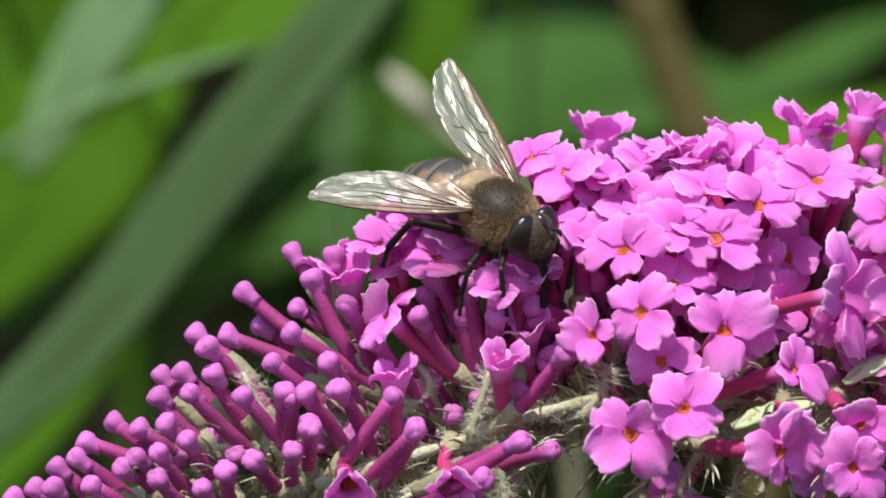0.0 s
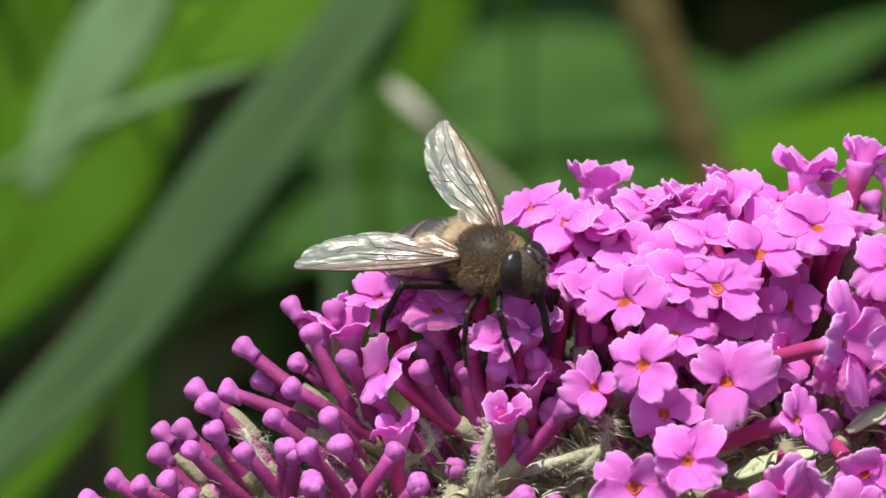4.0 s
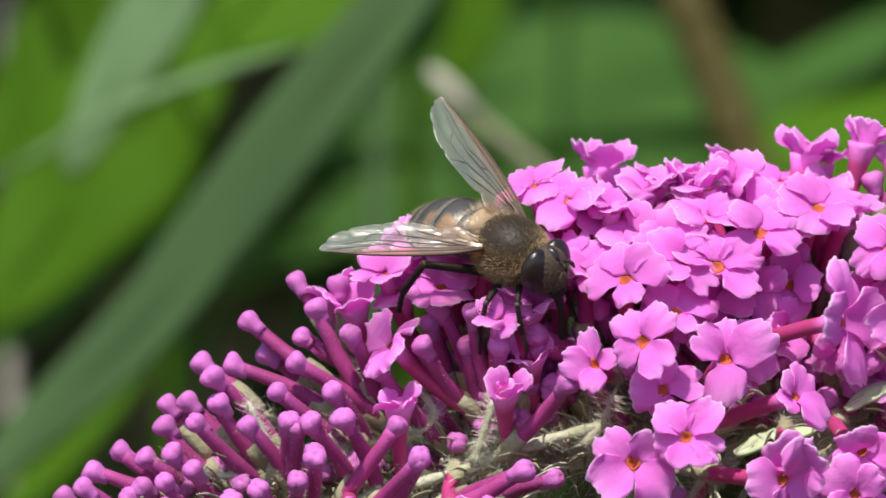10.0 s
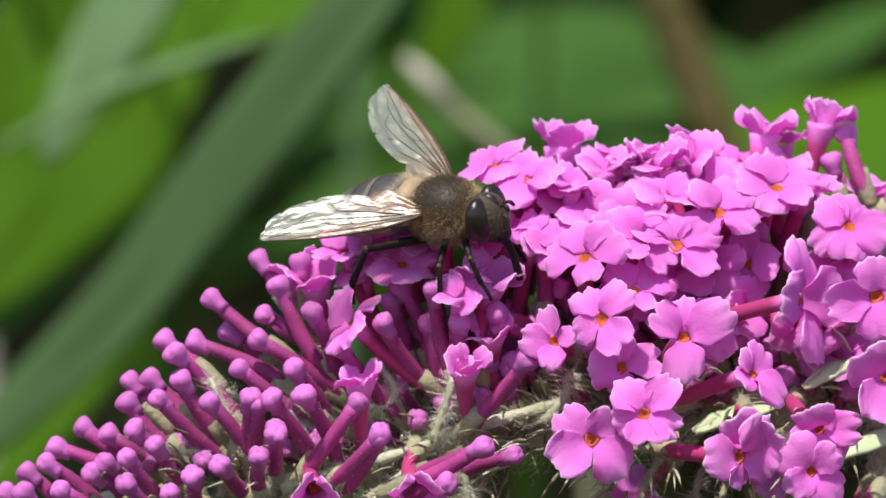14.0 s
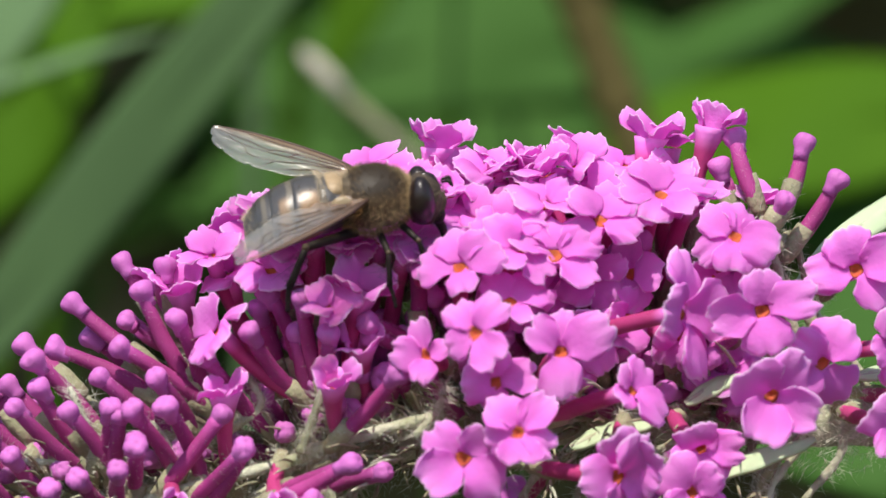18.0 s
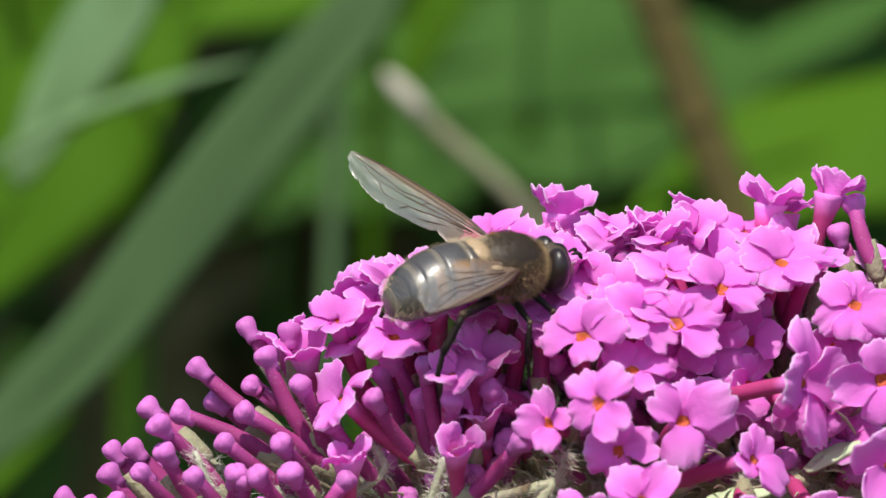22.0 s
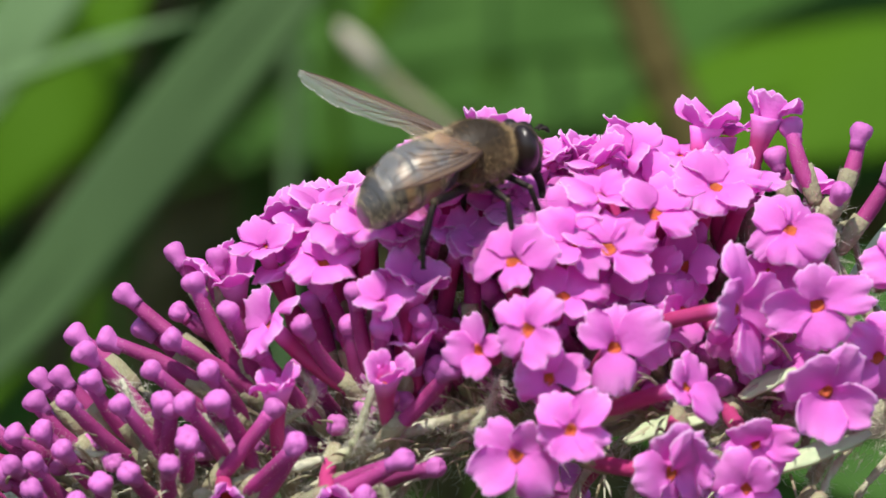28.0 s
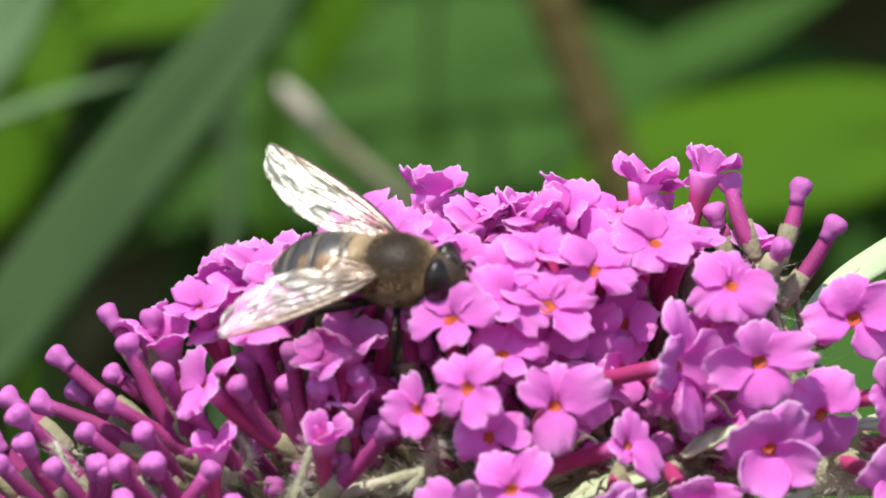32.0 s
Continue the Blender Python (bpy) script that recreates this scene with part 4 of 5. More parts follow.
thorax = part("thorax", ball(bmesh.new(), 0.3, 0, 0, 2.75, 2.3, 2.2, 22, dome), THORAX, fly, "dark brown thorax furred with golden pile")
hairs("dusky_velvet", thorax, (0.3, 0, 0), (2.72, 2.28, 2.18), 2600, 0.5, lambda d: d.z < 0.1, 15, mat=DUSK)
hairs("velvet", thorax, (0.3, 0, 0), (2.72, 2.28, 2.18), 4200, 0.46, lambda d: d.z < 0.2 or (abs(d.x) > 0.75 and d.z < 0.7), 5)
hairs("back_velvet", thorax, (0.3, 0, 0), (2.72, 2.28, 2.18), 1300, 0.3, lambda d: d.z > 0.15 and (abs(d.x - 0.1) > 0.3 or d.z < 0.6), 6)
hairs("collar_velvet", thorax, (0.3, 0, 0), (2.72, 2.28, 2.18), 700, 0.42, lambda d: d.x > 0.55 and d.z > -0.3, 26, lean=(0.2, 0, 0.2))
hairs("rear_velvet", thorax, (0.3, 0, 0), (2.72, 2.28, 2.18), 1300, 0.42, lambda d: d.x < -0.5 and d.z > -0.2, 27, mat=PALE_PILE)
hairs("dark_velvet", thorax, (0.3, 0, 0), (2.72, 2.28, 2.18), 2200, 0.3, lambda d: d.z > 0.2 and -0.5 < d.x < 0.75, 16, mat=DUSK)
part("scutellum", ball(bmesh.new(), -2.2, 0, 1.15, 0.85, 1.45, 0.72, 16), SCUTELLUM, thorax, "honey-coloured scutellum")
hairs("scutellum_velvet", thorax, (-2.2, 0, 1.15), (0.85, 1.45, 0.72), 260, 0.3, lambda d: d.z > -0.2, 8, mat=PALE_PILE)
hairs("pale_fringe", thorax, (-2.5, 0, 0.6), (0.9, 1.95, 0.9), 1100, 0.5, lambda d: d.x < -0.1 and d.z > -0.4, 18, mat=PALE_PILE)


def plate(x0, x1, r0, r1, mid):
    """One overlapping abdominal plate, wider than tall."""
    bm = bmesh.new()
    prof = [(x0 + (x1 - x0) * k / 7, 0.9 * r0 + 0.9 * (r1 - r0) * k / 7 + mid * math.sin(math.pi * k / 7)) for k in range(8)]
    rings = []
    for x, r in prof:
        rings.append([bm.verts.new((x, r * math.cos(a), 0.82 * r * math.sin(a) - 0.042 * x * x + 0.1)) for a in (2 * math.pi * i / 28 for i in range(28))])
    for a, b in zip(rings, rings[1:]):
        for i in range(28):
            bm.faces.new((a[i], a[(i + 1) % 28], b[(i + 1) % 28], b[i]))
    bm.faces.new(rings[0])
    bm.faces.new(rings[-1][::-1])
    return bm


abdomen = part("abdomen", plate(0.6, -1.3, 1.5, 2.5, 0.25), ABDOMEN, fly, "glossy black abdomen with amber flanks and pale bands")
abdomen.location = mm(-1.8, 0, -0.1)
for x0, x1, r0, r1 in ((-1.15, -3.0, 2.42, 2.66), (-2.85, -4.5, 2.60, 2.42), (-4.35, -5.5, 2.38, 2.02), (-5.35, -6.2, 1.98, 1.15)):
    part("tergite", plate(x0, x1, r0, r1, 0.10), ABDOMEN, abdomen)


def abdomen_pile(name, n, length, mat, where, seed):
    """Fine pile lying back along the abdominal plates."""
    rnd = random.Random(seed)
    bm = bmesh.new()
    stations = ((0.6, 1.4), (-1.2, 2.3), (-3.0, 2.5), (-4.4, 2.25), (-5.4, 1.85), (-6.2, 1.05))
    made = 0
    while made < n:
        x, a = rnd.uniform(-6.2, 0.6), rnd.uniform(0, 2 * math.pi)
        if not where(x, math.cos(a), math.sin(a)):
            continue
        made += 1
        for (x0, r0), (x1, r1) in zip(stations, stations[1:]):
            if x >= x1:
                r = r0 + (r1 - r0) * (x - x0) / (x1 - x0)
                break
        p = Vector((x, r * math.cos(a), 0.82 * r * math.sin(a) - 0.042 * x * x + 0.1))
        g = Vector((-0.9, math.cos(a), 0.9 * math.sin(a))) + Vector((rnd.gauss(0, .25), rnd.gauss(0, .25), rnd.gauss(0, .25)))
        g = g.normalized() * length * rnd.uniform(0.6, 1.2)
        s = g.orthogonal().normalized() * 0.009
        t = s.cross(g).normalized() * 0.009
        q = [bm.verts.new(p + k) for k in (s, -s, t, g)]
        for i, j in ((0, 1), (1, 2), (2, 0)):
            bm.faces.new((q[i], q[j], q[3]))
    part(name, bm, mat, abdomen, "fine soft pile", smooth=False)


abdomen_pile("waist_pile", 1500, 0.5, PALE_PILE, lambda x, c, s: x > -1.3 and s > -0.4, 19)
abdomen_pile("pale_fringe", 1800, 0.36, PALE_PILE, lambda x, c, s: abs(c) > 0.82 or x < -5.6, 20)
abdomen_pile("abdomen_velvet", 700, 0.2, DUSK, lambda x, c, s: s > -0.5, 9)

head = part("head", ball(bmesh.new(), 3.5, 0, -0.3, 1.3, 1.5, 1.75, 18), FACE, fly, "pale furry face between dark eyes")
for s in (-1, 1):
    part("compound_eye", ball(bmesh.new(), 3.35, s * 0.92, -0.05, 0.9, 1.2, 1.58, 22, lambda p: Vector((p.x * (1 - 0.12 * p.z), p.y, p.z))), EYE, head, "large dark brown compound eye")
    part("antenna", sweep(bmesh.new(), curve_points([(4.75, s * 0.2, 0.75), (5.2, s * 0.3, 0.85), (5.45, s * 0.4, 0.5)], 4), [0.08, 0.09, 0.10, 0.12, 0.13, 0.15, 0.15, 0.12, 0.07], 8), BLACK, head)
part("face_ridge", ball(bmesh.new(), 4.62, 0, -0.6, 0.42, 0.4, 0.7, 14), FACE, head, "blunt tan face knob")
part("mouth_rim", ball(bmesh.new(), 4.35, 0, -1.5, 0.55, 0.7, 0.6, 14), BLACK, head, "shiny black mouth rim")
part("forehead", ball(bmesh.new(), 3.72, 0, 0.55, 0.86, 0.5, 0.95, 16), EYE, head, "dark hairy forehead")
hairs("face_velvet", head, (3.6, 0, -0.35), (1.3, 1.45, 1.7), 800, 0.18, lambda d: d.x > 0.2 and d.z < 0.45, 11, (0.3, 0, -0.3), mat=DUSK)
part("proboscis", sweep(bmesh.new(), curve_points([(4.3, 0, -1.7), (4.75, 0, -2.9), (4.9, 0, -5.0)], 5), [0.34, 0.33, 0.3, 0.28, 0.26, 0.25, 0.25, 0.25, 0.27, 0.3, 0.22], 10), BLACK, head, "black proboscis")


def wing_sheet(side):
    """A fly's wing: stiff leading edge, lobed base, rounded tip, pleats that fan out from the hinge. Grows along +x."""
    length = 10.8

    def fn(u, v):
        x = u * length
        lead = 0.28 + 0.62 * math.sin(min(1, u * 1.1) * math.pi) ** 0.6 * (1 - 0.35 * u)
        trail = -(0.2 + 2.45 * math.sin(math.pi * (0.04 + 0.9 * u) ** 1.15) ** 0.72)
        trail -= 0.75 * math.exp(-((u - 0.15) / 0.07) ** 2)
        trail *= 1 - 0.13 * math.exp(-((u - 0.27) / 0.018) ** 2) - 0.09 * math.exp(-((u - 0.62) / 0.012) ** 2) - 0.1 * math.exp(-((u - 0.83) / 0.012) ** 2)
        if u > 0.88:
            k = math.sqrt(max(0.0, 1 - ((u - 0.88) / 0.12) ** 2))
            lead, trail = lead * (0.1 + 0.9 * k), trail * (0.22 + 0.78 * k) * (1 - 0.3 * math.exp(-((u - 0.965) / 0.012) ** 2))
        y = lead + (trail - lead) * v
        pleat = 0.055 * math.sin(v * 15 + 1.2 * u) + 0.010 * math.sin(v * 37 + 5 * u)
        z = pleat * (0.35 + 0.65 * v) * (1 - 0.45 * u) + 0.04 * math.sin(u * 17 + v * 6) * v + 0.012 * math.sin(u * 43 - v * 13) * v - 0.3 * v * u + 0.22 * v * v * u
        return Vector((x, -side * y, z)), Vector((0, 0, 1))
    return fn


def build_wing(side):
    fn = wing_sheet(side)
    wing = part("wing", sheet(bmesh.new(), fn, 72, 30, 0.02), WINGS[side], fly, "clear wing with brown veins")

    def vein(name, uv, r0, r1):
        pts = [fn(u, v)[0] for u, v in uv]
        pts = curve_points(pts, 6)
        part(name, sweep(bmesh.new(), pts, [0.95 * (r0 + (r1 - r0) * k / (len(pts) - 1)) for k in range(len(pts))], 6), VEIN, wing)
    vein("costal_vein", [(0, 0.0), (0.2, 0.0), (0.45, 0.0), (0.7, 0.0), (0.9, 0.01), (0.97, 0.1)], 0.13, 0.04)
    vein("vein", [(0, 0.1), (0.2, 0.12), (0.45, 0.13), (0.7, 0.09), (0.85, 0.03)], 0.07, 0.028)
    vein("vein", [(0.05, 0.2), (0.25, 0.24), (0.5, 0.27), (0.6, 0.36), (0.72, 0.30), (0.95, 0.22)], 0.068, 0.028)
    vein("vein", [(0.12, 0.26), (0.35, 0.38), (0.6, 0.45), (0.8, 0.45), (0.88, 0.32)], 0.055, 0.025)
    vein("vein", [(0.1, 0.3), (0.3, 0.5), (0.5, 0.62), (0.66, 0.68), (0.74, 0.5)], 0.055, 0.025)
    vein("vein", [(0.1, 0.4), (0.25, 0.64), (0.4, 0.8), (0.5, 0.97)], 0.05, 0.025)
    vein("vein", [(0.5, 0.62), (0.53, 0.8), (0.55, 0.97)], 0.035, 0.02)
    vein("vein", [(0.42, 0.25), (0.44, 0.34), (0.45, 0.41)], 0.05, 0.05)
    return wing


wing_right = build_wing(-1)
wing_left = build_wing(1)
for s in (-1, 1):
    part("calypter", ball(bmesh.new(), -1.75, s * 2.1, 0.5, 0.75, 0.34, 0.7, 14), SCALE, fly, "pale wing-base scale")


def leg(name, hip, knee, ankle, toe, thick):
    thigh = part(name, tapered(hip, knee, thick, thick * 0.75, 10), BLACK, fly, "black leg with a pale knee")
    part("knee", ball(bmesh.new(), *knee, thick * 0.78, thick * 0.78, thick * 0.78, 10), KNEE, thigh)
    shin = tapered(knee, ankle, thick * 0.62, thick * 0.75, 10)
    part("tibia", shin, BLACK, thigh)
    fuzz = bmesh.new()
    wool(fuzz, [Vector(knee), Vector(ankle)], thick * 0.8, 70, int(100 * thick + hip[0]))
    tagged(part("leg_bristles", fuzz, BLACK, thigh), kind="stuff")
    mid = Vector(ankle).lerp(Vector(toe), 0.5) + Vector((0, 0, 0.15))
    part("tarsus", sweep(bmesh.new(), curve_points([ankle, mid, toe], 5), [thick * (0.5 + 0.08 * math.sin(k * 2.1)) for k in range(11)], 8), BLACK, thigh)
    return thigh


LEGS = []
for s in (-1, 1):
    LEGS.append(leg("front_leg", (1.9, s * 0.9, -1.5), (2.9, s * 2.3, -2.2), (3.4, s * 2.4, -4.0), (4.0, s * 2.5, -5.2), 0.26))
    LEGS.append(leg("middle_leg", (0.5, s * 1.1, -1.8), (0.9, s * 3.1, -2.5), (0.8, s * 3.6, -4.6), (1.1, s * 3.9, -6.0), 0.26))
    LEGS.append(leg("hind_leg", (-1.0, s * 1.1, -1.7), (-4.3, s * 3.4, -1.5), (-5.6, s * 4.0, -3.9), (-5.8, s * 4.2, -5.4), 0.36))


# ---- the garden behind ----
def blade(name, label, points, width, mat, thick=0.7, fold=0.05, face=(0, -1, 0.25), category="leaf", shape=0.8, grow=0.0):
    """A leaf along a curve (mm from the spike's origin), tapered at both ends, with a raised midrib."""
    pts = curve_points(points, 10)
    n = len(pts) - 1
    f = Vector(face).normalized()

    def fn(u, v):
        i = min(n, int(round(u * n)))
        d = (pts[min(i + 1, n)] - pts[max(i - 1, 0)]).normalized()
        side = d.cross(f).normalized()
        nrm = side.cross(d).normalized()
        s = v * 2 - 1
        w = width * 0.5 * max(0.03, math.sin(math.pi * min(1, max(0, 0.04 + 0.93 * u))) ** shape) * (1 - grow + grow * min(1.0, 1.4 * u))
        ripple = 0.03 * width * math.sin(u * 14 + 2 * s)
        return pts[i] + side * (w * s) + nrm * (-fold * w * abs(s) + ripple), nrm
    root = new(name)
    root.location = ORIGIN
    tagged(root, label, category)
    part("leaf_blade", sheet(bmesh.new(), fn, n, 8, thick), mat, root)
    rib = [p + fn(i / n, 0.5)[1] * 0.3 for i, p in enumerate(pts)]
    part("midrib", sweep(bmesh.new(), rib, [width * 0.022 * (1.15 - k / n) + 0.05 for k in range(n + 1)], 6), mat, root)
    p = pts[0]
    away = (pts[0] - pts[3]).normalized()
    line = curve_points([p, p + away * 20 + Vector((0, 40, -2)), p + away * 30 + Vector((0, 90, -70)), Vector((p.x * 1.2, p.y + 110, -500)), Vector((p.x * 1.3, p.y + 130, -1215))], 8)
    part("petiole", sweep(bmesh.new(), line, [max(0.5, width * 0.03) + 0.04 * k for k in range(len(line))], 7), mat, root)
    return root


def cane(name, label, points, r0, r1, mat):
    pts = curve_points(points, 10)
    last, step = pts[-1], pts[-1] - pts[-2]
    foot = Vector((last.x + step.x * 30, last.y + 60, -1215))
    pts += [last + (foot - last) * (k / 10) + step * 3 * math.sin(math.pi * k / 10) for k in range(1, 11)]
    n = len(pts) - 1
    root = new(name)
    root.location = ORIGIN
    tagged(root, label, "stem")
    part("stem", sweep(bmesh.new(), pts, [r0 + (r1 - r0) * k / n + 0.02 * r0 * math.sin(k * 0.9) for k in range(n + 1)], 14), mat, root)
    for k in (n // 4, n // 2, 3 * n // 4):
        d = (pts[k + 1] - pts[k - 1]).normalized()
        r = r0 + (r1 - r0) * k / n
        part("node", sweep(bmesh.new(), [pts[k] + d * r * t for t in (-0.6, -0.25, 0.25, 0.6)], [r * 0.99, r * 1.04, r * 1.04, r * 0.99], 14), mat, root)
    return root


blade("strap_leaf", "long grey-green strap leaf slanting upward", [(-53.8, 236.0, -24.3), (-46.7, 236.0, -17.8), (-40.0, 236.0, -11.6), (-33.8, 236.0, -5.1), (-28.5, 236.0, 1.9), (-22.2, 236.0, 10.0), (-15.0, 236.0, 18.8), (-7.8, 236.0, 27.5), (-3.0, 236.0, 33.9)], 8.8, LEAF_GREY, face=(0.1, -1, 0.5), shape=0.3, fold=0.0, grow=0.25)
blade("grey_leaf", "pale grey-green pointed leaf hanging down", [(-27.7, 276.0, 40.7), (-33.3, 276.0, 31.4), (-39.6, 276.0, 21.4), (-45.5, 276.0, 9.4)], 9.3, LEAF_PALE, face=(-0.2, -1, 0.6))
blade("broad_leaf", "half-shaded green leaf behind the strap leaf", [(-62.6, 390.0, -11.2), (-51.6, 390.0, -1.9), (-42.0, 390.0, 9.2), (-32.4, 390.0, 21.8)], 6.5, LEAF_MID, face=(0.1, -1, 0.6))
blade("broad_leaf", "soft green leaf below the dry twig", [(-27.2, 575.0, 2.8), (-19.1, 575.0, 8.9), (-10.1, 575.0, 14.2), (0.7, 575.0, 18.5)], 10.0, LEAF_MID, face=(0, -1, 0.8))
blade("broad_leaf", "soft green leaf low behind the florets", [(4.0, 560.0, 15.4), (17.2, 560.0, 13.9), (32.1, 560.0, 14.6), (50.6, 560.0, 16.5)], 14.0, LEAF_MID, face=(0, -1, 0.6))
blade("withered_leaf", "small bleached withered leaf", [(-33.3, 315.0, 38.5), (-29.4, 315.0, 36.7), (-26.1, 315.0, 35.5), (-23.2, 315.0, 34.8)], 3.4, WITHERED, face=(0, -1, 0.6))
blade("grass_blade", "thin pale green grass blade", [(-51.3, 266.0, 9.8), (-39.7, 266.0, 16.3), (-29.2, 266.0, 20.3), (-18.9, 266.0, 23.1)], 1.7, LEAF_PALE, face=(0, -1, 0.9))
blade("bright_leaf", "broad sunlit yellow-green leaf", [(-30.2, 346.0, 29.1), (-39.9, 346.0, 19.6), (-49.0, 346.0, 8.0), (-60.8, 346.0, -7.6)], 22.0, LEAF_SUNLIT, face=(0.1, -1, 0.8))
blade("bright_leaf", "broad sunlit green leaf at the edge", [(-47.7, 378.0, 44.6), (-50.6, 378.0, 31.7), (-56.3, 378.0, 20.3), (-63.4, 378.0, 10.2)], 14.2, LEAF_SUNLIT, face=(0.1, -1, 0.8))
blade("bright_leaf", "sunlit green leaf lying across", [(-48.6, 451.0, 27.7), (-34.6, 451.0, 34.7), (-18.9, 451.0, 37.9), (-3.3, 451.0, 43.3)], 17.9, LEAF_SUNLIT, face=(0, -1, 1))
blade("bright_leaf", "narrow sunlit yellow-green leaf", [(5.5, 472.0, 49.4), (1.5, 472.0, 36.6), (-4.9, 472.0, 21.4)], 8.8, LEAF_SUNLIT, face=(0, -1, 1))
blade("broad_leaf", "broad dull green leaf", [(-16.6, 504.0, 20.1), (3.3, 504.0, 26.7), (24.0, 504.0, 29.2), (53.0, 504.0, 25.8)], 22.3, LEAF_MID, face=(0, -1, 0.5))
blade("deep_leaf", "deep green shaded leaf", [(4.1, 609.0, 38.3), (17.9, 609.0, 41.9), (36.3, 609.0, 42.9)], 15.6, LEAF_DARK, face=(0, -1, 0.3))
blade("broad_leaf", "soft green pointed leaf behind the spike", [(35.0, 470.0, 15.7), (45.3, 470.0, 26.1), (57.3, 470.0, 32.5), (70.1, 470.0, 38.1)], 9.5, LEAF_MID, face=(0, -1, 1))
blade("bright_leaf", "large sunlit green leaf behind the buds", [(27.0, 420.0, 5.0), (46.0, 420.0, 13.3), (66.0, 420.0, 17.0), (95.8, 420.0, 20.0)], 25.5, LEAF_SUNLIT, face=(0, -1, 1))
blade("bright_leaf", "small sunlit leaf below the strap leaf", [(-57.6, 325.0, -31.7), (-50.2, 325.0, -23.1), (-44.1, 325.0, -15.9), (-36.7, 325.0, -8.6)], 6.4, LEAF_SUNLIT, face=(0, -1, 0.8))
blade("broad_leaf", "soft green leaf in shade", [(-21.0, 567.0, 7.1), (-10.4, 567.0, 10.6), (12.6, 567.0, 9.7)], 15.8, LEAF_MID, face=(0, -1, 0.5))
blade("broad_leaf", "olive green leaf low behind the stem", [(35.8, 150.0, -16.3), (45.9, 150.0, -14.1), (57.6, 150.0, -15.9), (69.8, 150.0, -17.2)], 16.8, LEAF_MID, face=(0, -1, 0.6))
cane("brown_cane", "brown upright woody cane", [(24.8, 399.0, 43.4), (27.7, 399.0, 35.3), (32.0, 399.0, 24.2), (36.6, 399.0, 12.4), (42.3, 399.0, -1.6)], 3.15, 3.05, BARK)
twig = cane("dry_twig", "pale dry twig with a withered tip", [(-3.9, 315.0, 20.6), (-1.6, 315.0, 18.3), (2.3, 315.0, 14.9), (8.2, 315.0, 9.9), (15.3, 315.0, 2.5)], 1.0, 0.8, TWIG)
part("withered_tip", sweep(bmesh.new(), [(-5.5, 315.0, 22.7), (-4.1, 315.0, 21.3), (-2.3, 315.0, 19.3), (-0.3, 315.0, 17.1)], [0.35, 1.0, 1.15, 0.95], 12), WITHERED, twig, "bleached withered tip")
blade("broad_leaf", "dull green leaf beside the spike", [(39.5, 294.0, -16.8), (52.1, 294.0, -11.5), (64.8, 294.0, -9.3), (80.7, 294.0, -9.7)], 20.4, LEAF_MID, face=(0, -1, 0.6))
blade("broad_leaf", "wide green leaf in half shade", [(13.6, 630.0, 17.6), (37.1, 630.0, 24.2), (60.6, 630.0, 26.0), (93.6, 630.0, 24.1)], 30.9, LEAF_MID, face=(0, -1, 0.6))
blade("broad_leaf", "green leaf high in the back", [(-35.3, 630.0, 17.6), (-18.4, 630.0, 29.8), (0.4, 630.0, 43.0), (13.6, 630.0, 54.3)], 24.3, LEAF_MID, face=(0, -1, 0.6))

ground = new("ground", mesh_of("ground", sheet(bmesh.new(), lambda u, v: (Vector(((u - 0.5) * 3e6, (v - 0.3) * 3e6, 12 * math.sin(u * 900) * math.sin(v * 700))), Vector((0, 0, 1))), 60, 60, 40), SOIL))
ground.location.z = -0.04
tagged(ground, "dark garden soil stretching away", "ground", kind="structure")


def foliage(name, label, x0, x1, y0, y1, z0, z1, n, size, mat, seed):
    """Many separate leaves of a shrub, as one object."""
    rnd = random.Random(seed)
    bm = bmesh.new()
    for _ in range(n):
        c = Vector((rnd.uniform(x0, x1), rnd.uniform(y0, y1), rnd.uniform(z0, z1)))
        d = Vector((rnd.gauss(0, 1), rnd.gauss(0, 0.6), rnd.gauss(-0.4, 0.7))).normalized()
        s = d.cross(Vector((rnd.gauss(0, 0.5), -1, rnd.gauss(0.8, 0.5)))).normalized()
        up = s.cross(d)
        L, W = size * rnd.uniform(0.6, 1.3), size * rnd.uniform(0.14, 0.24)
        line = [c + d * (L * k / 4) - up * (L * 0.12 * (k / 4) ** 2) for k in range(5)]
        ws = [0.1, 0.8, 1.0, 0.7, 0.02]
        rows = [[bm.verts.new(p - s * W * w + up * W * w * 0.25), bm.verts.new(p), bm.verts.new(p + s * W * w + up * W * w * 0.25)] for p, w in zip(line, ws)]
        for a, b in zip(rows, rows[1:]):
            bm.faces.new((a[0], a[1], b[1], b[0]))
            bm.faces.new((a[1], a[2], b[2], b[1]))
    ob = new(name, mesh_of(name, bm, mat))
    ob.location = ORIGIN
    return tagged(ob, label, "foliage", kind="stuff")


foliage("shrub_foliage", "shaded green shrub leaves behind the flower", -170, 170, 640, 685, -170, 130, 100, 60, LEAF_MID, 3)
# Brown leaf fill, added as a dark backing for the gaps between nearer leaves.
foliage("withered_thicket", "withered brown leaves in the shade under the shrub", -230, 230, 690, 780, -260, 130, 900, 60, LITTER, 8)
# Added out of view above the background, to keep sun off the far leaves.
foliage("shade_canopy", "unseen leafy canopy added above the view to shade the far foliage", -600, 600, 470, 1050, 230, 520, 1500, 130, LEAF_DARK, 5)
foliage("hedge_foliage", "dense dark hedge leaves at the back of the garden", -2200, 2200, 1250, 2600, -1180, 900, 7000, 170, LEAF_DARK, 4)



# ---- what moves ----
def spike_at(x, z):
    return pose(x * MM, 0, ORIGIN.z + z * MM)


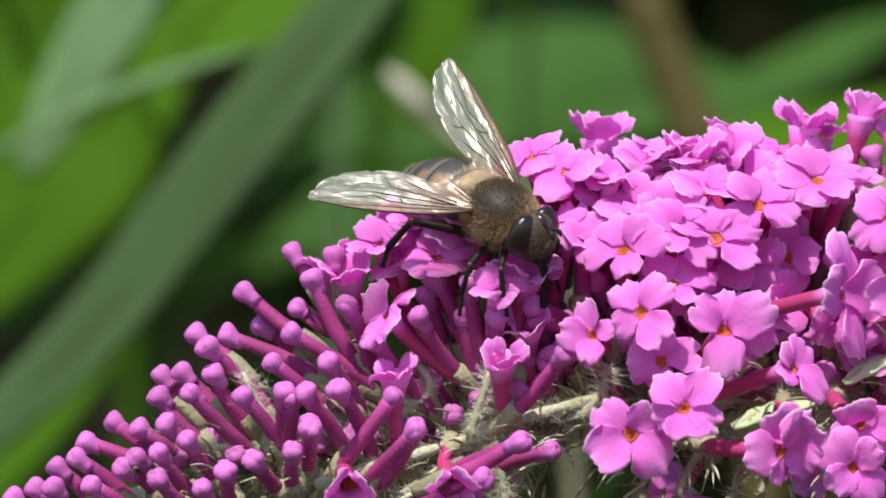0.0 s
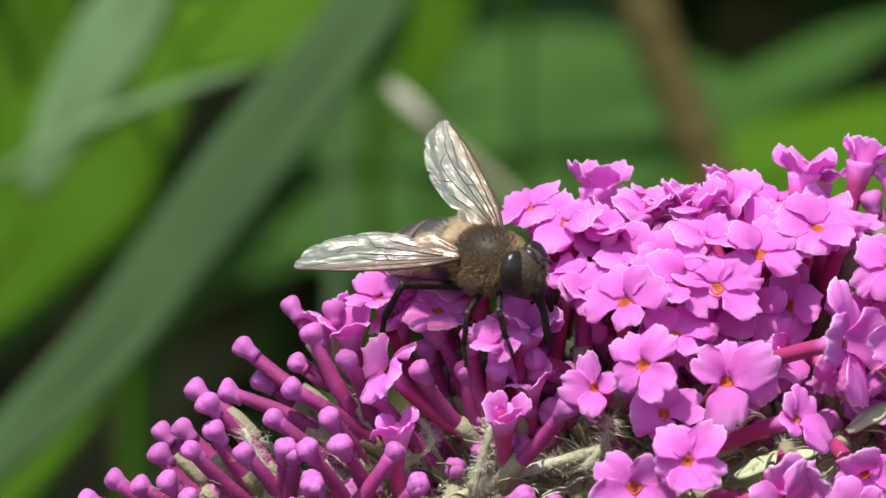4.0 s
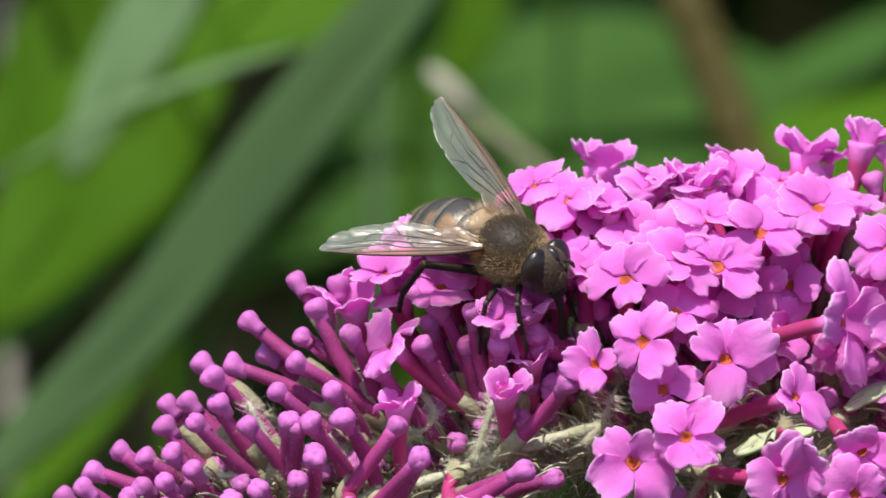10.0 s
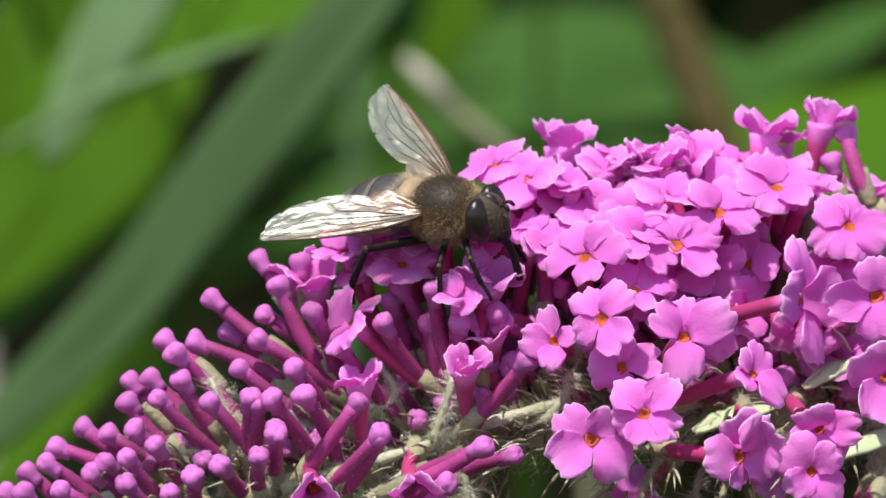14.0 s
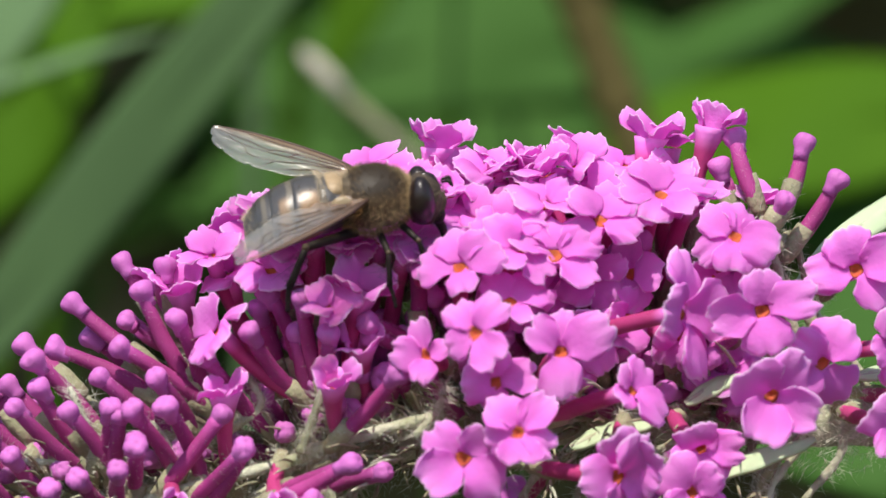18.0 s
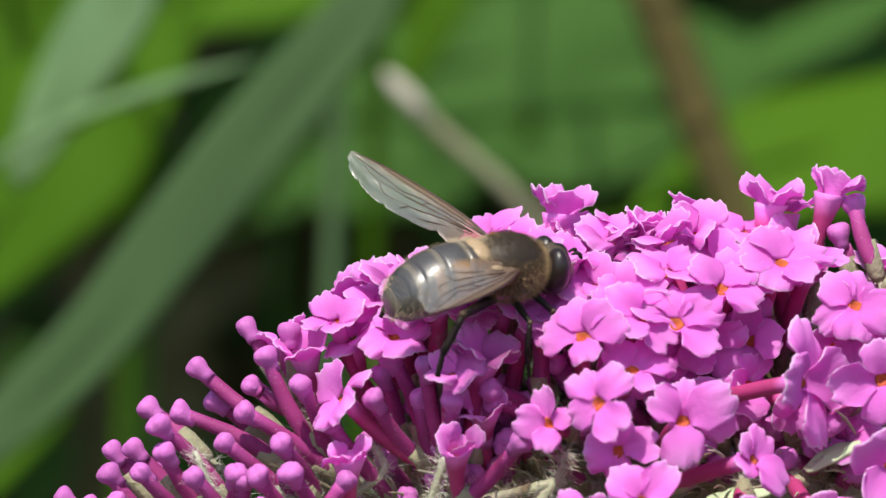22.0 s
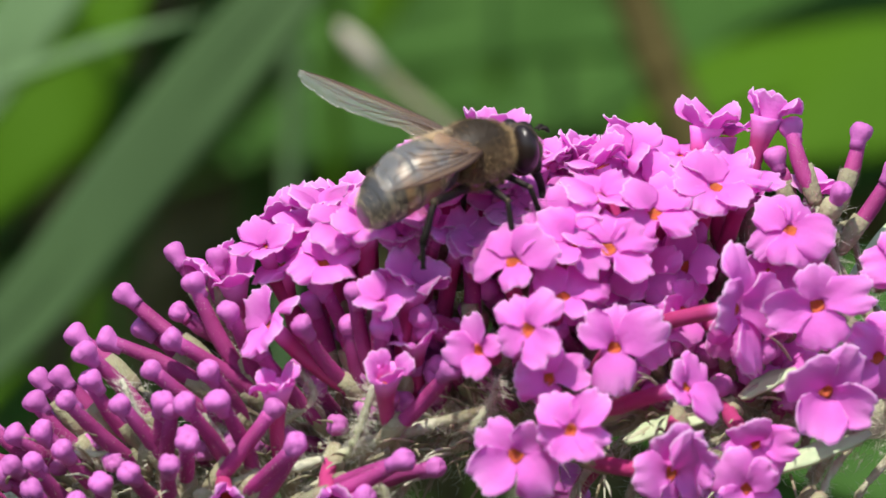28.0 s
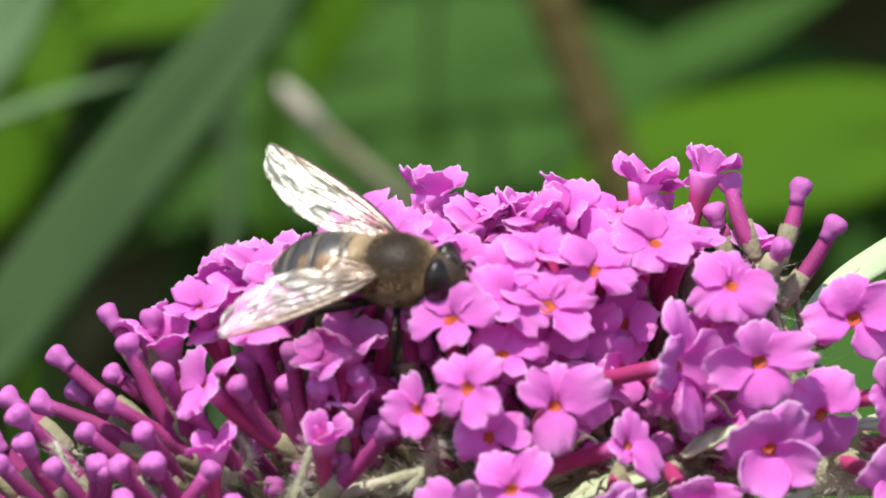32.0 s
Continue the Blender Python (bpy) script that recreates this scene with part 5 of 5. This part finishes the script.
def fly_at(x, y, z, rx, ry, rz):
    return pose(x * MM, y * MM, ORIGIN.z + z * MM, rx, ry, rz)


def waist(droop):
    return pose(-1.8 * MM, 0, -0.1 * MM, 0, -droop, 0)


def right_hinge(rx, ry, rz):
    return pose(-0.3 * MM, -2.0 * MM, 0.9 * MM, rx, ry, rz)


def left_hinge(rx, ry, rz):
    return pose(-0.3 * MM, 2.0 * MM, 0.9 * MM, rx, ry, rz)


def motions():
    walk(panicle, [
    (0, spike_at(2.2, -1.3)),
    (0.5, spike_at(1.7, 0.8)),
    (1, spike_at(1.6, 0.9)),
    (1.5, spike_at(2.6, -0.5)),
    (2, spike_at(1.8, -2.5)),
    (2.5, spike_at(2.0, -2.4)),
    (3, spike_at(-0.7, -4.4)),
    (3.5, spike_at(0.8, -2.0)),
    (5.5, spike_at(-1.5, -2.1)),
    (6, spike_at(-1.9, -2.9)),
    (6.5, spike_at(-2.5, -2.2)),
    (7, spike_at(-2.5, -3.1)),
    (7.5, spike_at(-2.4, -3.3)),
    (8, spike_at(-1.9, -3.1)),
    (8.5, spike_at(-1.4, -3.4)),
    (9, spike_at(-1.0, -2.7)),
    (9.5, spike_at(-1.4, -2.3)),
    (10, spike_at(-1.1, -2.2)),
    (10.5, spike_at(-1.8, -2.7)),
    (11, spike_at(-0.5, -2.8)),
    (11.5, spike_at(-1.1, -3.3)),
    (12, spike_at(-1.8, -3.6)),
    (12.5, spike_at(-1.9, -3.0)),
    (13, spike_at(-1.0, -3.8)),
    (13.5, spike_at(-1.5, -2.5)),
    (15.5, spike_at(-0.7, -3.1)),
    (16, spike_at(-1.0, -2.2)),
    (16.5, spike_at(0.7, -1.4)),
    (17, spike_at(0.5, 3.1)),
    (17.5, spike_at(-0.5, 1.7)),
    (18, spike_at(-0.0, 2.7)),
    (18.5, spike_at(1.8, 1.5)),
    (19, spike_at(-0.6, 1.8)),
    (19.5, spike_at(-0.3, 3.1)),
    (20, spike_at(-1.0, 2.7)),
    (20.5, spike_at(0.7, 1.5)),
    (21, spike_at(2.6, 3.7)),
    (21.5, spike_at(0.4, 2.2)),
    (22, spike_at(1.5, 4.2)),
    (22.5, spike_at(1.0, 2.9)),
    (23, spike_at(0.4, 1.2)),
    (23.5, spike_at(2.5, 4.9)),
    (24, spike_at(0.6, 4.3)),
    (24.5, spike_at(2.1, 3.7)),
    (26.5, spike_at(4.1, 8.5)),
    (27, spike_at(3.4, 6.1)),
    (27.5, spike_at(3.3, 7.0)),
    (28, spike_at(3.1, 7.9)),
    (28.5, spike_at(3.3, 7.8)),
    (29, spike_at(3.4, 7.5)),
    (29.5, spike_at(3.6, 8.4)),
    (30, spike_at(3.8, 9.2)),
    (30.5, spike_at(2.9, 8.2)),
    (31, spike_at(1.9, 7.2)),
    (31.5, spike_at(1.3, 6.9)),
    (32, spike_at(0.8, 6.6)),
    ])
    walk(fly, [
    (0, fly_at(2.51, -9.47, -0.98, 20.5, 24.3, -39.2)),
    (0.5, fly_at(1.78, -9.48, 0.89, 19.9, 23.4, -36.7)),
    (1, fly_at(2.23, -9.50, 0.80, 20.4, 24.9, -41.5)),
    (1.5, fly_at(3.02, -9.49, -0.58, 19.4, 13.6, -38.9)),
    (2, fly_at(1.75, -9.48, -2.32, 24.8, 20.1, -39.6)),
    (2.5, fly_at(2.35, -9.48, -2.92, 23.3, 21.6, -41.3)),
    (3, fly_at(-0.21, -9.47, -5.24, 22.1, 22.7, -42.1)),
    (3.5, fly_at(0.11, -9.47, -1.66, 19.7, 11.3, -39.6)),
    (5.5, fly_at(-0.98, -9.48, -1.03, 22.8, 20.4, -38.6)),
    (6, fly_at(-1.50, -9.48, -2.10, 20.8, 23.7, -41.0)),
    (6.5, fly_at(-2.04, -9.48, -1.57, 25.9, 19.8, -37.6)),
    (7, fly_at(-2.41, -9.47, -2.10, 25.7, 18.6, -38.2)),
    (7.5, fly_at(-2.34, -9.47, -2.48, 28.7, 13.4, -34.7)),
    (8, fly_at(-1.76, -9.47, -1.93, 26.5, 17.6, -37.4)),
    (8.5, fly_at(-1.66, -9.47, -2.19, 25.9, 11.3, -33.8)),
    (9, fly_at(-1.13, -9.47, -1.18, 23.1, 22.1, -28.1)),
    (9.5, fly_at(-0.56, -9.47, -2.47, 21.9, 23.0, -33.6)),
    (10, fly_at(-0.26, -9.48, -2.33, 23.9, 20.7, -37.2)),
    (10.5, fly_at(-1.71, -9.48, -3.23, 24.6, 15.0, -35.3)),
    (11, fly_at(0.35, -9.49, -1.49, 16.3, 30.4, -36.5)),
    (11.5, fly_at(0.01, -9.49, -3.70, 18.5, 29.2, -39.6)),
    (12, fly_at(-1.29, -9.49, -3.75, 19.1, 26.0, -42.0)),
    (12.5, fly_at(-2.03, -9.48, -3.08, 24.8, 21.7, -37.6)),
    (13, fly_at(-1.62, -9.47, -3.44, 25.5, 18.7, -41.6)),
    (13.5, fly_at(-2.33, -9.47, -2.25, 29.6, 12.4, -35.3)),
    (15.5, fly_at(-1.92, -9.45, -0.74, 29.8, -6.6, -25.9)),
    (16, fly_at(-1.20, -9.45, 0.99, 26.1, -3.6, -21.0)),
    (16.5, fly_at(2.50, -9.46, 1.91, 24.7, -5.9, -10.5)),
    (17, fly_at(3.24, -9.48, 5.62, 23.7, -6.4, -5.7)),
    (17.5, fly_at(2.52, -9.48, 4.61, 24.1, -10.2, -2.5)),
    (18, fly_at(2.68, -9.49, 4.70, 22.7, -5.9, 3.0)),
    (18.5, fly_at(5.37, -9.50, 3.29, 23.7, -3.2, 8.5)),
    (19, fly_at(3.39, -9.51, 1.79, 26.9, 5.8, 18.7)),
    (19.5, fly_at(2.97, -9.50, 5.06, 26.0, -11.5, 9.8)),
    (20, fly_at(0.73, -9.50, 6.55, 17.7, -22.7, 16.7)),
    (20.5, fly_at(3.04, -9.52, 4.17, 19.6, -12.7, 21.7)),
    (21, fly_at(5.78, -9.53, 5.67, 23.9, -4.1, 24.6)),
    (21.5, fly_at(3.54, -9.53, 5.88, 21.5, -12.2, 22.7)),
    (22, fly_at(4.97, -9.53, 6.25, 25.1, -2.7, 27.6)),
    (22.5, fly_at(4.02, -9.50, 5.59, 24.8, -11.5, 14.8)),
    (23, fly_at(5.85, -9.48, 5.39, 21.0, -15.7, 9.6)),
    (23.5, fly_at(9.66, -9.48, 8.24, 25.1, -14.3, 5.3)),
    (24, fly_at(7.67, -9.47, 8.12, 21.7, -12.3, 8.2)),
    (24.5, fly_at(9.00, -9.44, 6.72, 21.7, -10.7, 11.6)),
    (26.5, fly_at(10.95, -9.39, 11.65, 22.7, -7.3, 18.1)),
    (27, fly_at(8.03, -9.45, 10.40, 14.0, -24.6, 25.2)),
    (27.5, fly_at(8.24, -9.47, 11.93, 10.7, -25.1, 23.0)),
    (28, fly_at(8.91, -9.50, 12.28, 11.4, -11.1, 24.0)),
    (28.5, fly_at(9.07, -9.50, 11.84, 9.5, -12.0, 24.7)),
    (29, fly_at(9.61, -9.50, 12.04, 9.7, -13.0, 30.2)),
    (29.5, fly_at(9.57, -9.50, 12.21, 11.8, -6.3, 31.9)),
    (30, fly_at(10.33, -9.51, 13.36, 12.7, -7.5, 32.4)),
    (30.5, fly_at(8.49, -9.50, 13.13, 14.0, -17.2, 28.0)),
    (31, fly_at(7.05, -9.50, 11.45, 16.5, -18.9, 24.1)),
    (31.5, fly_at(6.39, -9.47, 11.86, 23.2, -19.6, 3.3)),
    (32, fly_at(5.72, -9.44, 7.47, 31.7, 4.4, -20.6)),
    ])
    walk(abdomen, [
    (0, waist(-1)),
    (1, waist(0)),
    (2, waist(-5)),
    (3, waist(-4)),
    (6, waist(1)),
    (7, waist(-5)),
    (8, waist(-5)),
    (9, waist(5)),
    (9.5, waist(4)),
    (10, waist(-2)),
    (11, waist(3)),
    (12, waist(-2)),
    (13, waist(-3)),
    (16, waist(-5)),
    (17, waist(0)),
    (18, waist(0)),
    (19, waist(3)),
    (20, waist(0)),
    (21, waist(4)),
    (22, waist(6)),
    (23, waist(2)),
    (24, waist(-1)),
    (24.5, waist(-5)),
    (26.5, waist(-6)),
    (27, waist(3)),
    (28, waist(8)),
    (29, waist(10)),
    (30, waist(12)),
    (31, waist(3)),
    (32, waist(-3)),
    ])
    walk(wing_right, [
    (0, right_hinge(-22.1, 1.1, -135.9)),
    (0.5, right_hinge(-22.6, -6.2, -140.0)),
    (1, right_hinge(-23.1, -8.1, -128.4)),
    (1.5, right_hinge(-23.3, -6.0, -136.5)),
    (2, right_hinge(-24.6, -11.2, -125.3)),
    (2.5, right_hinge(-24.3, -4.9, -128.3)),
    (3, right_hinge(-24.0, 0.7, -131.6)),
    (3.5, right_hinge(-24.4, -1.1, -135.3)),
    (5.5, right_hinge(-26.4, -5.3, -135.4)),
    (6, right_hinge(-27.3, -7.9, -127.3)),
    (6.5, right_hinge(-27.1, -5.4, -133.8)),
    (7, right_hinge(-27.5, -5.8, -128.2)),
    (7.5, right_hinge(-22.3, -4.6, -138.2)),
    (8, right_hinge(-17.5, -3.5, -128.9)),
    (8.5, right_hinge(-14.0, -3.7, -138.5)),
    (9, right_hinge(-11.5, -10.8, -123.9)),
    (9.5, right_hinge(-11.2, -9.4, -125.1)),
    (10, right_hinge(-9.3, 1.1, -136.8)),
    (10.5, right_hinge(-11.3, -0.5, -135.3)),
    (11, right_hinge(-14.7, -19.0, -122.2)),
    (11.5, right_hinge(-14.8, -10.1, -132.3)),
    (12, right_hinge(-15.2, -2.8, -134.9)),
    (12.5, right_hinge(-18.9, -6.6, -137.4)),
    (13, right_hinge(-22.7, -6.4, -126.0)),
    (13.5, right_hinge(-23.5, -5.6, -137.7)),
    (15.5, right_hinge(-27.3, -1.7, -148.9)),
    (16, right_hinge(-28.4, 3.3, -140.1)),
    (16.5, right_hinge(-21.4, 2.4, -138.9)),
    (17, right_hinge(-14.2, 4.1, -136.9)),
    (17.5, right_hinge(-9.0, 9.0, -141.3)),
    (18, right_hinge(-4.6, 4.5, -141.9)),
    (18.5, right_hinge(-1.0, 10.3, -143.1)),
    (19, right_hinge(2.0, 10.3, -146.1)),
    (19.5, right_hinge(-3.5, 17.4, -157.4)),
    (20, right_hinge(-10.6, 7.6, -149.2)),
    (20.5, right_hinge(-7.2, 4.2, -143.9)),
    (21, right_hinge(-3.3, 5.2, -145.6)),
    (21.5, right_hinge(-5.7, 7.7, -148.5)),
    (22, right_hinge(-9.1, -1.8, -146.7)),
    (22.5, right_hinge(-13.9, 8.4, -157.3)),
    (23, right_hinge(-19.9, 8.1, -153.4)),
    (23.5, right_hinge(-19.8, 12.7, -159.6)),
    (24, right_hinge(-20.8, 8.4, -150.9)),
    (24.5, right_hinge(-20.0, 12.9, -156.0)),
    (26.5, right_hinge(-22.1, 22.6, -168.2)),
    (27, right_hinge(-21.9, 14.6, -165.8)),
    (27.5, right_hinge(-27.8, 12.9, -155.8)),
    (28, right_hinge(-34.7, -2.0, -147.4)),
    (28.5, right_hinge(-33.9, 2.9, -150.0)),
    (29, right_hinge(-33.0, 3.1, -161.3)),
    (29.5, right_hinge(-32.1, 2.7, -155.2)),
    (30, right_hinge(-30.5, 4.8, -161.9)),
    (30.5, right_hinge(-27.1, 12.5, -162.0)),
    (31, right_hinge(-24.2, 11.3, -166.8)),
    (31.5, right_hinge(-23.9, 15.3, -149.7)),
    (32, right_hinge(-24.7, 3.8, -135.5)),
    ])
    walk(wing_left, [
    (0, left_hinge(-6.7, -26.6, 164.0)),
    (0.5, left_hinge(-11.3, -42.3, 166.4)),
    (1, left_hinge(-16.1, -50.5, -177.4)),
    (1.5, left_hinge(-10.6, -40.7, -200.0)),
    (2, left_hinge(-3.9, -38.9, 165.7)),
    (2.5, left_hinge(-3.2, -36.0, 164.2)),
    (3, left_hinge(-2.5, -33.1, 164.7)),
    (3.5, left_hinge(-4.5, -24.2, 148.2)),
    (5.5, left_hinge(-8.2, -36.4, 165.2)),
    (6, left_hinge(-9.6, -33.3, 171.5)),
    (6.5, left_hinge(-8.7, -32.9, 166.8)),
    (7, left_hinge(-8.2, -25.7, 166.7)),
    (7.5, left_hinge(-7.9, -27.2, 155.5)),
    (8, left_hinge(-7.7, -23.9, 164.9)),
    (8.5, left_hinge(-3.9, -28.4, 158.7)),
    (9, left_hinge(0.5, -37.7, 175.6)),
    (9.5, left_hinge(11.8, -31.3, 163.6)),
    (10, left_hinge(12.2, -28.8, 167.3)),
    (10.5, left_hinge(10.4, -35.8, 160.1)),
    (11, left_hinge(8.2, -41.7, 169.3)),
    (11.5, left_hinge(7.4, -36.9, 166.1)),
    (12, left_hinge(6.3, -29.2, 165.9)),
    (12.5, left_hinge(5.1, -27.6, 151.6)),
    (13, left_hinge(3.5, -17.5, 155.0)),
    (13.5, left_hinge(2.2, -17.8, 141.0)),
    (15.5, left_hinge(-3.8, -4.7, 138.7)),
    (16, left_hinge(-5.3, -1.3, 151.5)),
    (16.5, left_hinge(-7.4, -4.2, 155.5)),
    (17, left_hinge(-9.6, -6.1, 152.3)),
    (17.5, left_hinge(-9.1, -6.8, 150.3)),
    (18, left_hinge(-8.4, -10.3, 146.8)),
    (18.5, left_hinge(-9.7, -11.1, 142.8)),
    (19, left_hinge(-10.3, -18.1, 143.6)),
    (19.5, left_hinge(-9.9, -12.7, 136.8)),
    (20, left_hinge(-9.7, -3.3, 136.5)),
    (20.5, left_hinge(-11.4, -6.7, 135.9)),
    (21, left_hinge(-12.9, -12.6, 137.4)),
    (21.5, left_hinge(-13.9, -4.9, 134.7)),
    (22, left_hinge(-13.4, -15.3, 129.5)),
    (22.5, left_hinge(-13.0, -12.1, 134.5)),
    (23, left_hinge(-12.6, -9.1, 135.9)),
    (23.5, left_hinge(-11.8, -14.2, 137.0)),
    (24, left_hinge(-11.7, -11.5, 139.6)),
    (24.5, left_hinge(-11.1, -12.2, 136.4)),
    (26.5, left_hinge(-10.4, -10.2, 131.6)),
    (27, left_hinge(-12.6, -3.9, 125.0)),
    (27.5, left_hinge(-8.2, -7.1, 129.4)),
    (28, left_hinge(-2.7, -23.1, 135.3)),
    (28.5, left_hinge(-6.1, -22.2, 133.0)),
    (29, left_hinge(-9.4, -20.8, 145.3)),
    (29.5, left_hinge(-7.5, -23.9, 132.2)),
    (30, left_hinge(-6.4, -15.8, 132.1)),
    (30.5, left_hinge(-12.5, -6.4, 126.7)),
    (31, left_hinge(-18.3, -0.3, 124.3)),
    (31.5, left_hinge(-21.0, -5.4, 148.3)),
    (32, left_hinge(-23.0, -22.6, 160.2)),
    ])


motions()
